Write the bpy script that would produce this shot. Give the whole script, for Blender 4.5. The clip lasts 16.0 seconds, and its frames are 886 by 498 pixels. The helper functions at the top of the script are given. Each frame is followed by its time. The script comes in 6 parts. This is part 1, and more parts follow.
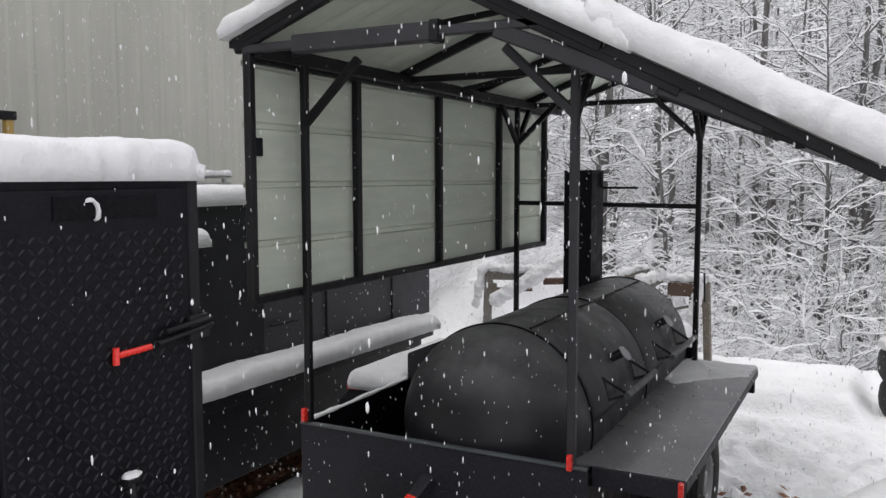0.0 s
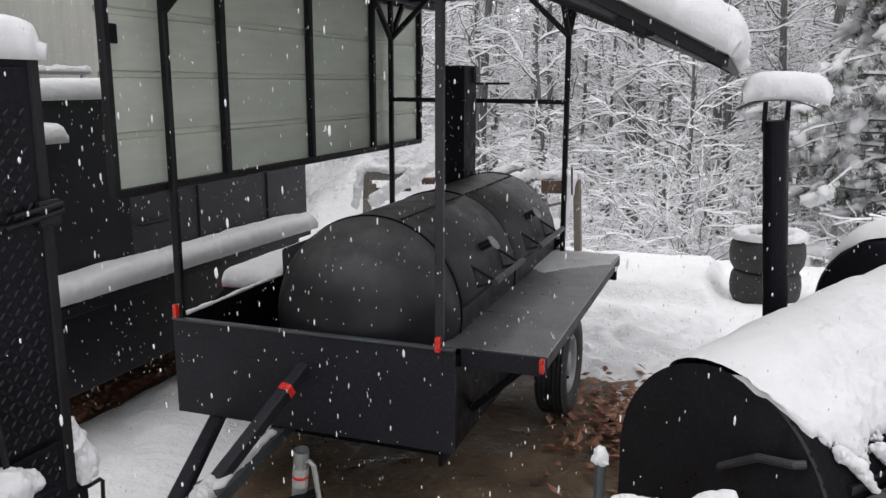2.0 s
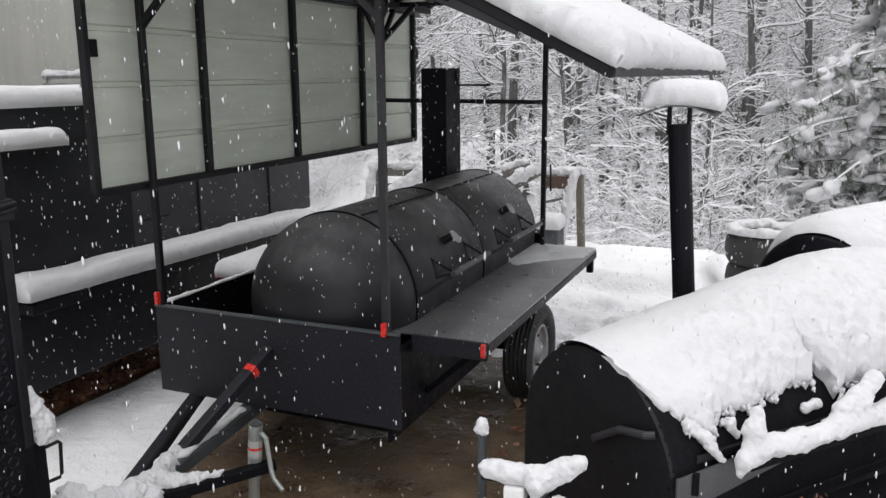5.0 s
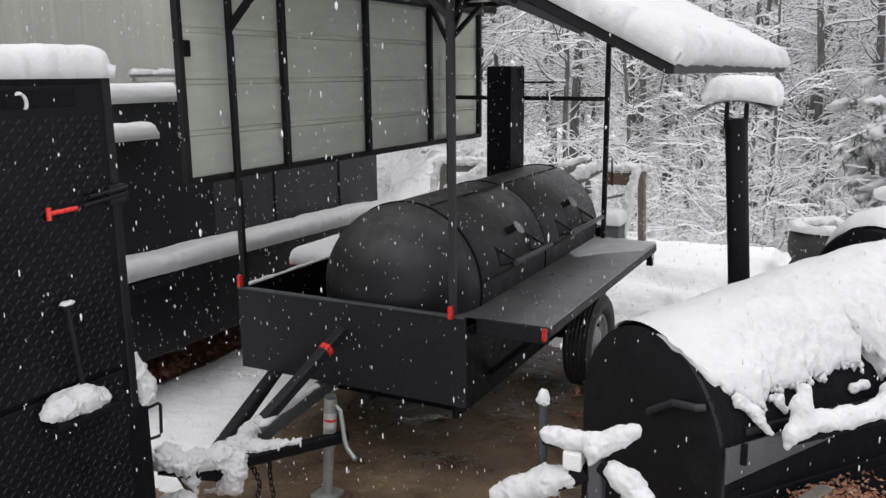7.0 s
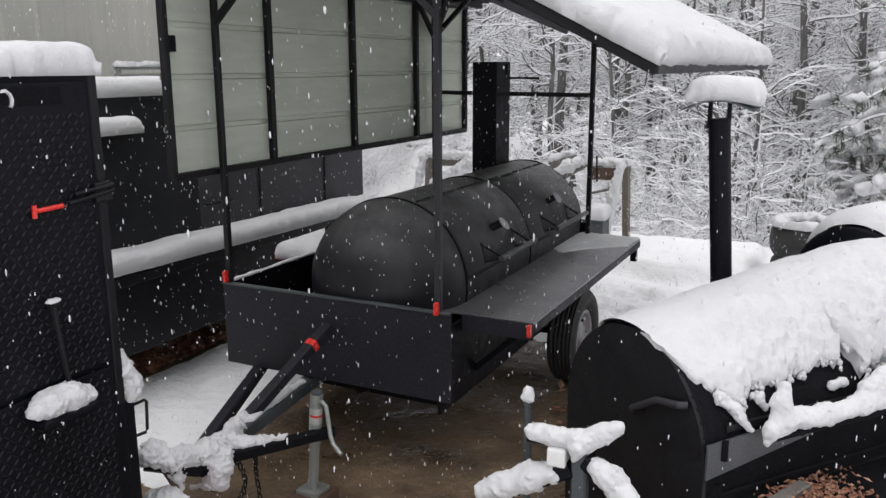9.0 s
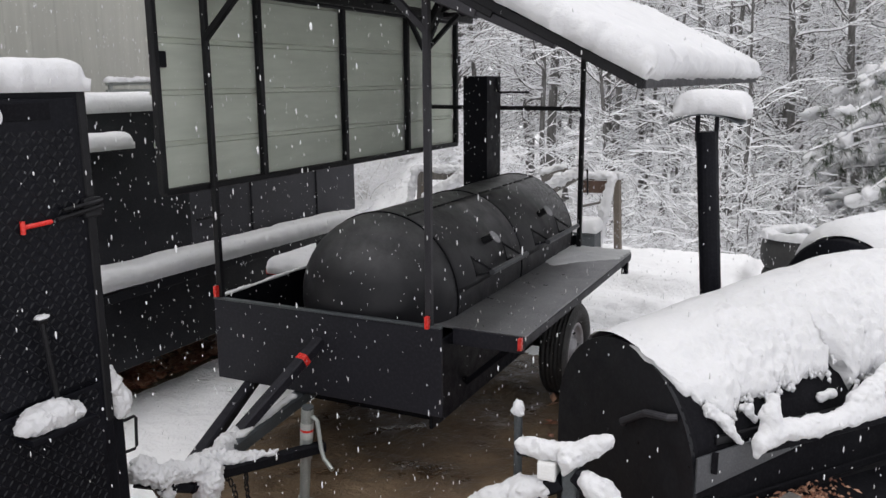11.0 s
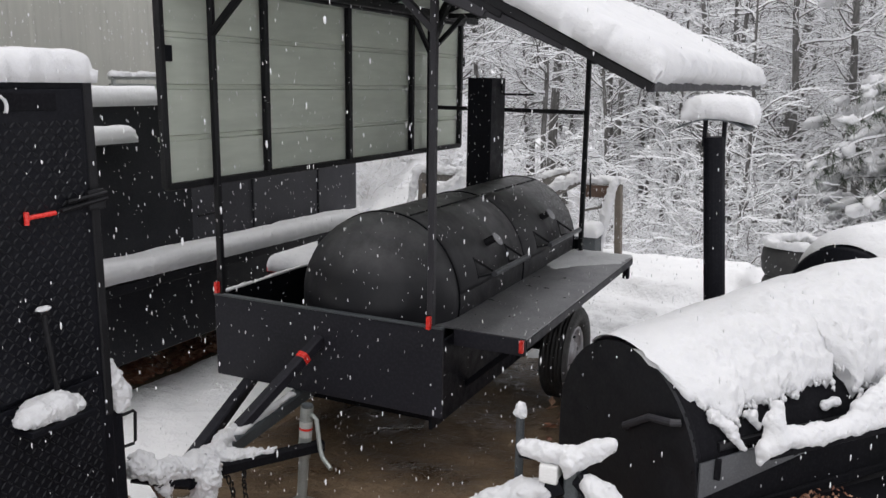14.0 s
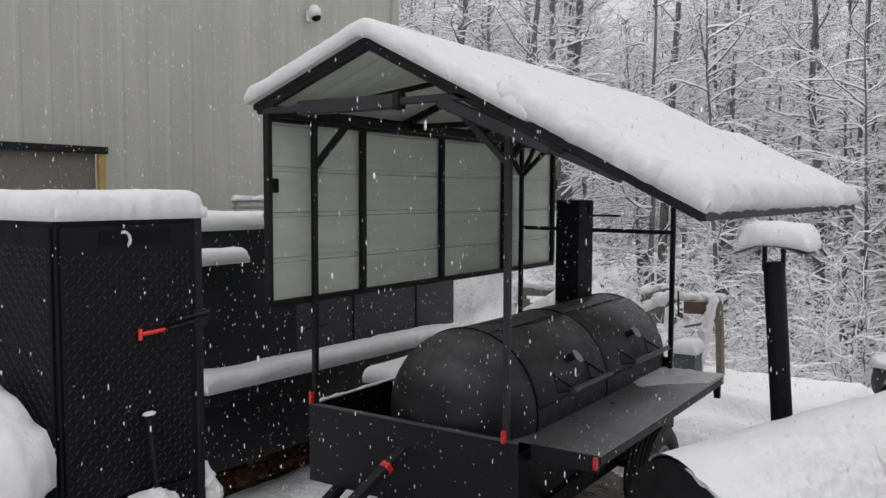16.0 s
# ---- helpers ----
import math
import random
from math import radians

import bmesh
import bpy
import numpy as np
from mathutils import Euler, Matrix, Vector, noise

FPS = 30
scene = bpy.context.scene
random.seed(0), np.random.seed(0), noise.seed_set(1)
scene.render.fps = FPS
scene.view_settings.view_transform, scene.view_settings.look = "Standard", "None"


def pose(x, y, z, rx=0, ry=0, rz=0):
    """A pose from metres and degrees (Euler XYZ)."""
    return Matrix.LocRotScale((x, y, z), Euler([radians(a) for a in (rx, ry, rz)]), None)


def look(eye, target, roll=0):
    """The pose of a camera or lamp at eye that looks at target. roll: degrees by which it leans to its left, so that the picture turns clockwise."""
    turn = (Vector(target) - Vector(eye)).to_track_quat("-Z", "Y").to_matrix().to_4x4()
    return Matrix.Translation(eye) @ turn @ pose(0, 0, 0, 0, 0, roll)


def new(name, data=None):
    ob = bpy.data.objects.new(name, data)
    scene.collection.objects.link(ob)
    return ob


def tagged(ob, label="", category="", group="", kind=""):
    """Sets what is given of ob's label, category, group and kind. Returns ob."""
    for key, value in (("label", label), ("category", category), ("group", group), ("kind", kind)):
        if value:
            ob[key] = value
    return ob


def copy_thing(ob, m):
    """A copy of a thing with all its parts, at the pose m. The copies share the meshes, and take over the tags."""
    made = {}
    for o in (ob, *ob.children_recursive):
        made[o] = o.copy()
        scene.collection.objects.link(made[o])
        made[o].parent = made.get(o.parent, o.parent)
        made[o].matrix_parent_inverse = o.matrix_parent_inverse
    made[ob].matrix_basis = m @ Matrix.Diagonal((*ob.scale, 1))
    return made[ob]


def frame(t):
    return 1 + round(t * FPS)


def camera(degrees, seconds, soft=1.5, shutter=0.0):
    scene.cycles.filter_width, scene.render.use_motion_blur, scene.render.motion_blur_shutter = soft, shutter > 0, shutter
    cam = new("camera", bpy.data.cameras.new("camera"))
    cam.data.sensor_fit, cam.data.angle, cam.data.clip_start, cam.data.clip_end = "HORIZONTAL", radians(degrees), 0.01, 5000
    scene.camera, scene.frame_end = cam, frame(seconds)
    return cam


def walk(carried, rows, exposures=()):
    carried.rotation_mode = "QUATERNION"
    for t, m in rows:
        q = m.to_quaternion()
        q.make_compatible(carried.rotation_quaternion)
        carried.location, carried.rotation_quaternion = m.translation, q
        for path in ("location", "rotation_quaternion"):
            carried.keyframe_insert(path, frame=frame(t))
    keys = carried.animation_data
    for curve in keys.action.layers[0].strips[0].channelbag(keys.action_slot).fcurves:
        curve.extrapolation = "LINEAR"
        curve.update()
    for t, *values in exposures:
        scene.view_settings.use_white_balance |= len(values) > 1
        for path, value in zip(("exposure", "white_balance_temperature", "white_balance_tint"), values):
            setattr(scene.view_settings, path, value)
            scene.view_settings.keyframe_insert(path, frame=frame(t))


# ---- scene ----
cam = camera(56.4, 16.0)
PATH = [
    (0, (0.228, -0.023, 2.29), (-0.699, 1.741, 2.118), -0.1),
    (0.5, (0.274, -0.017, 2.265), (-0.435, 1.836, 2.007), 0.3),
    (1, (0.284, -0.012, 2.223), (-0.39, 1.836, 1.862), 0.3),
    (1.5, (0.299, -0.019, 2.217), (-0.367, 1.825, 1.824), 0.2),
    (2, (0.321, -0.05, 2.222), (-0.34, 1.796, 1.826), 0.1),
    (2.5, (0.356, -0.056, 2.236), (-0.293, 1.794, 1.839), -0.4),
    (3, (0.459, -0.049, 2.251), (-0.202, 1.795, 1.848), -0.5),
    (3.2, (0.542, -0.033, 2.259), (-0.123, 1.81, 1.855), -0.3),
    (5.3, (0.978, -0.185, 2.29), (0.153, 1.589, 1.876), -0.7),
    (5.5, (1.013, -0.189, 2.294), (0.147, 1.565, 1.878), -0.9),
    (6, (1.018, -0.284, 2.318), (0.122, 1.456, 1.905), -1.2),
    (6.5, (0.977, -0.408, 2.297), (0.082, 1.333, 1.889), -0.9),
    (7, (0.996, -0.419, 2.282), (0.096, 1.319, 1.869), -0.6),
    (7.5, (0.998, -0.413, 2.276), (0.109, 1.326, 1.845), -0.3),
    (8, (0.995, -0.42, 2.291), (0.134, 1.332, 1.857), -0.1),
    (8.5, (0.987, -0.435, 2.301), (0.124, 1.316, 1.869), 0.0),
    (9, (0.999, -0.436, 2.311), (0.134, 1.314, 1.879), -0.2),
    (9.5, (1.008, -0.433, 2.317), (0.144, 1.322, 1.9), -0.6),
    (12, (1.02, -0.436, 2.311), (0.172, 1.331, 1.914), -0.2),
    (12.5, (1.022, -0.434, 2.31), (0.174, 1.334, 1.916), -0.0),
    (13, (1.011, -0.433, 2.308), (0.163, 1.335, 1.914), 0.3),
    (13.5, (1.006, -0.435, 2.306), (0.156, 1.333, 1.914), 0.5),
    (14, (0.985, -0.435, 2.301), (0.135, 1.332, 1.906), 0.8),
    (14.5, (0.931, -0.45, 2.338), (0.074, 1.317, 1.957), 1.1),
    (15, (1.01, -0.493, 2.383), (0.108, 1.281, 2.189), 0.6),
    (15.5, (1.196, -0.518, 2.392), (0.123, 1.164, 2.258), 0.1),
    (16, (1.316, -0.583, 2.387), (0.205, 1.074, 2.256), 0.2),
]
walk(cam, [(t, look(eye, target, roll)) for t, eye, target, roll in PATH],
     [(0, 0.33), (1.0, 0.34), (5.5, 0.46), (9.5, 0.35), (12.5, 0.36), (14.4, 0.35), (15.2, 0.12), (16, 0.03)])

# ---- world and light: flat snowfall overcast ----
world = bpy.data.worlds.new("overcast_sky")
scene.world = world
world.use_nodes = True
wn, wl = world.node_tree.nodes, world.node_tree.links
wn.clear()
w_out = wn.new("ShaderNodeOutputWorld")
w_bg = wn.new("ShaderNodeBackground")
w_sky = wn.new("ShaderNodeTexSky")
w_sky.sky_type = 'NISHITA'
w_sky.sun_disc = False
w_sky.sun_elevation = radians(73)
w_sky.sun_rotation = radians(200)
w_mix = wn.new("ShaderNodeMix")
w_mix.data_type = 'RGBA'
w_mix.inputs[0].default_value = 0.93          # cloud cover
w_co = wn.new("ShaderNodeTexCoord")
w_sep = wn.new("ShaderNodeSeparateXYZ")
w_ramp = wn.new("ShaderNodeValToRGB")        # overcast sky, brighter overhead than at the horizon
w_ramp.color_ramp.elements[0].color = (6.2, 6.12, 6.37, 1)
w_ramp.color_ramp.elements[1].color = (11.6, 11.45, 11.8, 1)
wl.new(w_co.outputs["Generated"], w_sep.inputs[0])
wl.new(w_sep.outputs[2], w_ramp.inputs[0])
wl.new(w_ramp.outputs[0], w_mix.inputs[7])
wl.new(w_sky.outputs[0], w_mix.inputs[6])
wl.new(w_mix.outputs[2], w_bg.inputs[0])
w_bg.inputs[1].default_value = 0.1
wl.new(w_bg.outputs[0], w_out.inputs[0])

sun_data = bpy.data.lights.new("sun", 'SUN')
sun_data.energy, sun_data.angle, sun_data.color = 0.7, radians(60), (1, 0.98, 0.95)
sun = new("sun", sun_data)
sun.matrix_world = look((-0.8, -2.2, 7.5), (0, 0, 0))


# ---- materials ----
class Nodes:
    def __init__(self, name):
        self.m = bpy.data.materials.new(name)
        self.m.use_nodes = True
        self.t = self.m.node_tree
        self.b = self.t.nodes["Principled BSDF"]
        self.co = self.t.nodes.new("ShaderNodeTexCoord").outputs["Object"]

    def n(self, kind):
        return self.t.nodes.new(kind)

    def link(self, a, b):
        self.t.links.new(a, b)

    def noise(self, scale, detail=4, rough=0.6, co=None):
        k = self.n("ShaderNodeTexNoise")
        k.inputs["Scale"].default_value, k.inputs["Detail"].default_value, k.inputs["Roughness"].default_value = scale, detail, rough
        self.link(co or self.co, k.inputs["Vector"])
        return k.outputs["Fac"]

    def stretch(self, x, y, z):
        k = self.n("ShaderNodeMapping")
        k.inputs["Scale"].default_value = (x, y, z)
        self.link(self.co, k.inputs["Vector"])
        return k.outputs[0]

    def ramp(self, fac, *stops):
        k = self.n("ShaderNodeValToRGB")
        e = k.color_ramp.elements
        while len(e) < len(stops):
            e.new(0.5)
        for i, (p, c) in enumerate(stops):
            e[i].position = p
            e[i].color = (c, c, c, 1) if isinstance(c, (int, float)) else (*c, 1)
        self.link(fac, k.inputs[0])
        return k.outputs[0]

    def mix(self, fac, a, b):
        k = self.n("ShaderNodeMix")
        k.data_type = 'RGBA'
        for v, i in ((fac, 0), (a, 6), (b, 7)):
            if isinstance(v, (int, float)):
                k.inputs[i].default_value = v if i == 0 else (v, v, v, 1)
            elif isinstance(v, tuple):
                k.inputs[i].default_value = (*v, 1)
            else:
                self.link(v, k.inputs[i])
        return k.outputs[2]

    def bump(self, height, strength, distance=0.01, after=None):
        k = self.n("ShaderNodeBump")
        k.inputs["Strength"].default_value, k.inputs["Distance"].default_value = strength, distance
        self.link(height, k.inputs["Height"])
        if after:
            self.link(after, k.inputs["Normal"])
        return k.outputs[0]

    def done(self, colour=None, rough=None, normal=None, metal=0.0, spec=0.5):
        for v, i in ((colour, "Base Color"), (rough, "Roughness"), (normal, "Normal")):
            if isinstance(v, tuple):
                self.b.inputs[i].default_value = (*v, 1)
            elif isinstance(v, (int, float)):
                self.b.inputs[i].default_value = v
            elif v is not None:
                self.link(v, self.b.inputs[i])
        self.b.inputs["Metallic"].default_value = metal
        self.b.inputs["Specular IOR Level"].default_value = spec
        return self.m


def painted(name, dark, light, rough=(0.35, 0.6), scale=3.0, bump=0.15, metal=0.0, spec=0.5):
    k = Nodes(name)
    big, fine = k.noise(scale, 5, 0.65), k.noise(scale * 28, 3)
    col = k.mix(k.ramp(big, (0.3, 0.0), (0.7, 1.0)), dark, light)
    col = k.mix(k.ramp(fine, (0.45, 0.0), (0.75, 0.35)), col, tuple(min(1, c * 1.7 + 0.01) for c in light))
    r = k.ramp(k.noise(scale * 4, 4), (0.3, rough[0]), (0.7, rough[1]))
    return k.done(col, r, k.bump(fine, bump, 0.004), metal, spec)


def snow_stuff(name, fine=60.0, lump=9.0, strength=0.5):
    k = Nodes(name)
    a, b = k.noise(lump, 4, 0.6), k.noise(fine, 3, 0.7)
    col = k.mix(k.ramp(a, (0.3, 0.0), (0.75, 1.0)), (0.61, 0.613, 0.625), (0.675, 0.675, 0.685))
    m = k.done(col, 0.75, k.bump(b, strength * 0.5, 0.008, k.bump(k.noise(26, 2, 0.5), strength * 0.3, 0.012, k.bump(a, strength * 0.5, 0.02))), 0, 0.25)
    k.b.inputs["Subsurface Weight"].default_value = 0.12
    k.b.inputs["Subsurface Radius"].default_value = (0.03, 0.03, 0.035)
    return m


M_SNOW = snow_stuff("snow", strength=0.9)
M_BLACK = painted("black_painted_steel", (0.0035, 0.0038, 0.0056), (0.0075, 0.0078, 0.011), (0.32, 0.6), 3.0, 0.25, 0.0, 0.11)
M_SOOT = painted("sooty_black_steel", (0.004, 0.004, 0.005), (0.009, 0.009, 0.011), (0.6, 0.85), 3.0, 0.2, 0.0, 0.06)
M_WALL = painted("blue_grey_trailer_wall", (0.028, 0.028, 0.034), (0.042, 0.042, 0.05), (0.4, 0.6), 2.0, 0.1, 0.0, 0.35)
M_FROST = painted("frost_dusted_steel", (0.62, 0.62, 0.63), (0.76, 0.76, 0.775), (0.55, 0.8), 5, 0.5)


def tank_material():
    """Matt black tank steel, dusted with frost on the upper side of its far end."""
    k = Nodes("frosted_tank_steel")
    big, fine = k.noise(2.2, 5, 0.65), k.noise(62, 3)
    col = k.mix(k.ramp(big, (0.3, 0.0), (0.7, 1.0)), (0.010, 0.010, 0.012), (0.020, 0.020, 0.023))
    sep, geo, nz = k.n("ShaderNodeSeparateXYZ"), k.n("ShaderNodeNewGeometry"), k.n("ShaderNodeSeparateXYZ")
    k.link(k.co, sep.inputs[0])
    k.link(geo.outputs["Normal"], nz.inputs[0])
    m1, m2, m3 = (k.n("ShaderNodeMath") for _ in range(3))
    m1.operation = m2.operation = m3.operation = 'MULTIPLY'
    far = k.n("ShaderNodeMapRange")
    far.inputs[1].default_value, far.inputs[2].default_value = 5.7, 6.3
    k.link(sep.outputs[1], far.inputs[0])
    up = k.n("ShaderNodeMapRange")
    up.inputs[1].default_value, up.inputs[2].default_value = 0.0, 0.75
    k.link(nz.outputs[2], up.inputs[0])
    k.link(far.outputs[0], m1.inputs[0])
    k.link(up.outputs[0], m1.inputs[1])
    k.link(k.ramp(k.noise(38, 5, 0.75), (0.40, 0.05), (0.60, 1.0)), m2.inputs[0])
    k.link(m1.outputs[0], m2.inputs[1])
    # upward faces made paler in soft noisy patches, along the whole tank
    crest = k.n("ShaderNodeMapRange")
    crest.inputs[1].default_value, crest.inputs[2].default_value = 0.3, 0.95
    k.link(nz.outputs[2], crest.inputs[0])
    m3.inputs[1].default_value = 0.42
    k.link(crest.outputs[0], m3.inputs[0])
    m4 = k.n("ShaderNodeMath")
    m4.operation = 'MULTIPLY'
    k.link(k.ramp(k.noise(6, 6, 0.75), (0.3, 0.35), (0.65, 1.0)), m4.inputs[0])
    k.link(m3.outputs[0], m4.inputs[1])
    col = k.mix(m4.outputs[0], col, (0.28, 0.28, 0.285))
    col = k.mix(m2.outputs[0], col, (0.5, 0.5, 0.51))
    return k.done(col, k.ramp(k.noise(9, 4), (0.3, 0.36), (0.7, 0.55)), k.bump(fine, 0.2, 0.004), 0.0, 0.32)


M_TANK = tank_material()
M_BOX = painted("grey_black_box_steel", (0.012, 0.0118, 0.016), (0.020, 0.0197, 0.026), (0.45, 0.65), 2.0, 0.1, 0.0, 0.25)
M_TABLE = painted("worn_steel_table", (0.19, 0.19, 0.197), (0.29, 0.29, 0.298), (0.26, 0.46), 2.6, 0.06, 0.6)
M_FRAME = painted("black_frame_tube", (0.005, 0.005, 0.006), (0.012, 0.012, 0.014), (0.35, 0.6), 6, 0.15, 0.0, 0.22)
M_FRAME_GREY = painted("grey_primed_tube", (0.018, 0.0172, 0.0205), (0.032, 0.0312, 0.036), (0.45, 0.65), 6, 0.15, 0.0, 0.35)
# soft reflections on the end plate, partly put into paler, glossier blotches
M_END = painted("cloudy_gloss_black_steel", (0.003, 0.0032, 0.004), (0.012, 0.0124, 0.015), (0.26, 0.6), 2.4, 0.12, 0.0, 0.22)
M_STICKER = painted("faded_paper", (0.36, 0.37, 0.35), (0.48, 0.48, 0.46), (0.5, 0.7), 9, 0.05)
M_PLATE = painted("dull_grey_plate", (0.035, 0.037, 0.042), (0.075, 0.078, 0.085), (0.3, 0.5), 5, 0.2)
# black paint with the bluish haze of falling snow lifted into its colour
M_COOK = painted("snow_hazed_black_steel", (0.008, 0.0085, 0.0108), (0.016, 0.0165, 0.020), (0.35, 0.6), 3.0, 0.2, 0.0, 0.24)
M_ARM = painted("weathered_dark_grey_steel", (0.035, 0.04, 0.045), (0.07, 0.08, 0.085), (0.35, 0.6), 5)
M_RED = painted("red_reflector", (0.55, 0.02, 0.015), (0.75, 0.04, 0.03), (0.2, 0.35), 20, 0.05)
M_GALV = painted("galvanised_tube", (0.24, 0.255, 0.24), (0.38, 0.40, 0.385), (0.35, 0.55), 8, 0.15, 0.55)
M_RUBBER = painted("tyre_rubber", (0.014, 0.014, 0.014), (0.03, 0.03, 0.03), (0.6, 0.85), 7, 0.3)
M_RIM = painted("grey_steel_rim", (0.18, 0.18, 0.19), (0.32, 0.32, 0.33), (0.35, 0.6), 8, 0.1, 0.4)
M_WHITE = painted("white_plastic", (0.7, 0.7, 0.69), (0.8, 0.8, 0.79), (0.3, 0.5), 6, 0.05)
M_YELLOW = painted("ochre_trim", (0.34, 0.22, 0.06), (0.44, 0.3, 0.1), (0.5, 0.7), 5, 0.1)
M_DOOR = painted("taupe_roller_door", (0.15, 0.135, 0.115), (0.19, 0.172, 0.15), (0.45, 0.65), 2, 0.05)
M_BRICK = painted("damp_brown_timber", (0.06, 0.035, 0.025), (0.11, 0.065, 0.045), (0.5, 0.8), 6, 0.4)


def sheet_material(name, dark, light, streak):
    k = Nodes(name)
    s = k.noise(1.0, 5, 0.65, k.stretch(*streak))
    big = k.noise(1.1, 4)
    col = k.mix(k.ramp(s, (0.35, 0.0), (0.7, 1.0)), dark, light)
    col = k.mix(k.ramp(big, (0.4, 0.0), (0.8, 0.35)), col, tuple(c * 0.75 for c in dark))
    return k.done(col, k.ramp(k.noise(5, 3), (0.3, 0.4), (0.7, 0.6)), k.bump(k.noise(40, 3), 0.06, 0.003))


M_SHEET = sheet_material("sage_grey_sheet_metal", (0.50, 0.54, 0.465), (0.61, 0.65, 0.565), (1.4, 1.4, 9))
M_SIDING = sheet_material("stone_grey_wall_siding", (0.385, 0.385, 0.345), (0.46, 0.457, 0.41), (7, 7, 0.35))


def timber():
    k = Nodes("weathered_pine")
    g = k.noise(4, 6, 0.7, k.stretch(14, 14, 1.2))
    col = k.mix(k.ramp(g, (0.3, 0.0), (0.7, 1.0)), (0.10, 0.092, 0.084), (0.20, 0.185, 0.168))
    return k.done(col, 0.75, k.bump(g, 0.4, 0.006))


M_WOOD = timber()
M_TAN = painted("weathered_tan_timber", (0.10, 0.085, 0.07), (0.19, 0.16, 0.13), (0.6, 0.85), 6, 0.4)


def bark(name, dark, light, snowy):
    """Bark; with snowy, its upward faces carry settled snow."""
    k = Nodes(name)
    g = k.noise(3, 5, 0.7, k.stretch(6, 6, 1.2))
    col = k.mix(k.ramp(g, (0.3, 0.0), (0.7, 1.0)), dark, light)
    if snowy:
        geo = k.n("ShaderNodeNewGeometry")
        sep = k.n("ShaderNodeSeparateXYZ")
        k.link(geo.outputs["Normal"], sep.inputs[0])
        add = k.n("ShaderNodeMath")
        add.operation = 'MULTIPLY_ADD'
        add.inputs[1].default_value = 0.5
        k.link(k.noise(5, 3), add.inputs[0])
        k.link(sep.outputs[2], add.inputs[2])
        col = k.mix(k.ramp(add.outputs[0], (snowy, 0.0), (snowy + 0.12, 1.0)), col, (0.90, 0.905, 0.92))
    return k.done(col, 0.85, k.bump(g, 0.4, 0.02), 0, 0.2)


M_TRUNK = bark("grey_bark", (0.09, 0.086, 0.082), (0.23, 0.223, 0.216), 0)
M_TWIG = bark("snow_laden_twigs", (0.10, 0.095, 0.09), (0.20, 0.193, 0.186), -0.12)
M_FROSTWIG = bark("rime_white_twigs", (0.62, 0.61, 0.60), (0.74, 0.73, 0.72), -0.75)
# snowfall haze over the distance is mixed into this pale bark colour
M_FARWOOD = bark("haze_pale_far_wood", (0.46, 0.46, 0.465), (0.62, 0.62, 0.625), 0.0)


def needles():
    k = Nodes("pine_needles")
    g = k.noise(1.5, 4)
    col = k.mix(k.ramp(g, (0.3, 0.0), (0.7, 1.0)), (0.075, 0.092, 0.070), (0.135, 0.155, 0.12))
    return k.done(col, 0.7, None, 0, 0.3)


M_NEEDLE = needles()


def ground_material():
    """Wet brown mud with leaves, under settled snow where the sheet's snow attribute says so."""
    k = Nodes("snow_and_mud")
    at = k.n("ShaderNodeAttribute")
    at.attribute_name = "snow_depth"
    edge = k.n("ShaderNodeMath")
    edge.operation = 'MULTIPLY_ADD'
    edge.inputs[1].default_value = 0.35
    k.link(k.noise(14, 4), edge.inputs[0])
    k.link(at.outputs["Fac"], edge.inputs[2])
    mask = k.ramp(edge.outputs[0], (0.42, 0.0), (0.52, 1.0))
    a, b = k.noise(2.2, 6, 0.65), k.noise(26, 5, 0.7)
    mud = k.mix(k.ramp(a, (0.3, 0.0), (0.7, 1.0)), (0.05, 0.034, 0.021), (0.23, 0.165, 0.105))
    mud = k.mix(k.ramp(b, (0.5, 0.0), (0.75, 0.6)), mud, (0.09, 0.05, 0.03))
    lump, fine = k.noise(5, 5, 0.6), k.noise(45, 3)
    white = k.mix(k.ramp(lump, (0.3, 0.0), (0.7, 1.0)), (0.85, 0.853, 0.865), (0.91, 0.91, 0.918))
    col = k.mix(mask, mud, white)
    rough = k.mix(mask, k.ramp(a, (0.35, 0.2), (0.65, 0.75)), 0.75)
    return k.done(col, rough, k.bump(fine, 0.35, 0.014, k.bump(k.noise(14, 4), 0.4, 0.03, k.bump(lump, 0.7, 0.07))), 0, 0.3)


M_GROUND = ground_material()


def leaf_litter():
    k = Nodes("wet_dead_leaves")
    o = k.n("ShaderNodeNewGeometry")
    col = k.ramp(o.outputs["Random Per Island"], (0.0, (0.14, 0.055, 0.032)), (0.5, (0.28, 0.12, 0.068)), (1.0, (0.38, 0.22, 0.14)))
    return k.done(col, 0.6)


M_LEAF = leaf_litter()


# ---- building blocks ----
def part(name, bm, material, parent=None, label="", smooth=False, kind=""):
    me = bpy.data.meshes.new(name)
    bmesh.ops.recalc_face_normals(bm, faces=bm.faces)
    bm.to_mesh(me)
    bm.free()
    me.materials.append(material)
    if smooth:
        for p in me.polygons:
            p.use_smooth = True
    ob = new(name, me)
    ob.parent = parent
    return tagged(ob, label, kind=kind)


def from_lists(name, verts, faces, material, parent=None, label="", smooth=False, kind=""):
    me = bpy.data.meshes.new(name)
    me.from_pydata(verts, [], faces)
    me.materials.append(material)
    if smooth:
        for p in me.polygons:
            p.use_smooth = True
    ob = new(name, me)
    ob.parent = parent
    return tagged(ob, label, kind=kind)


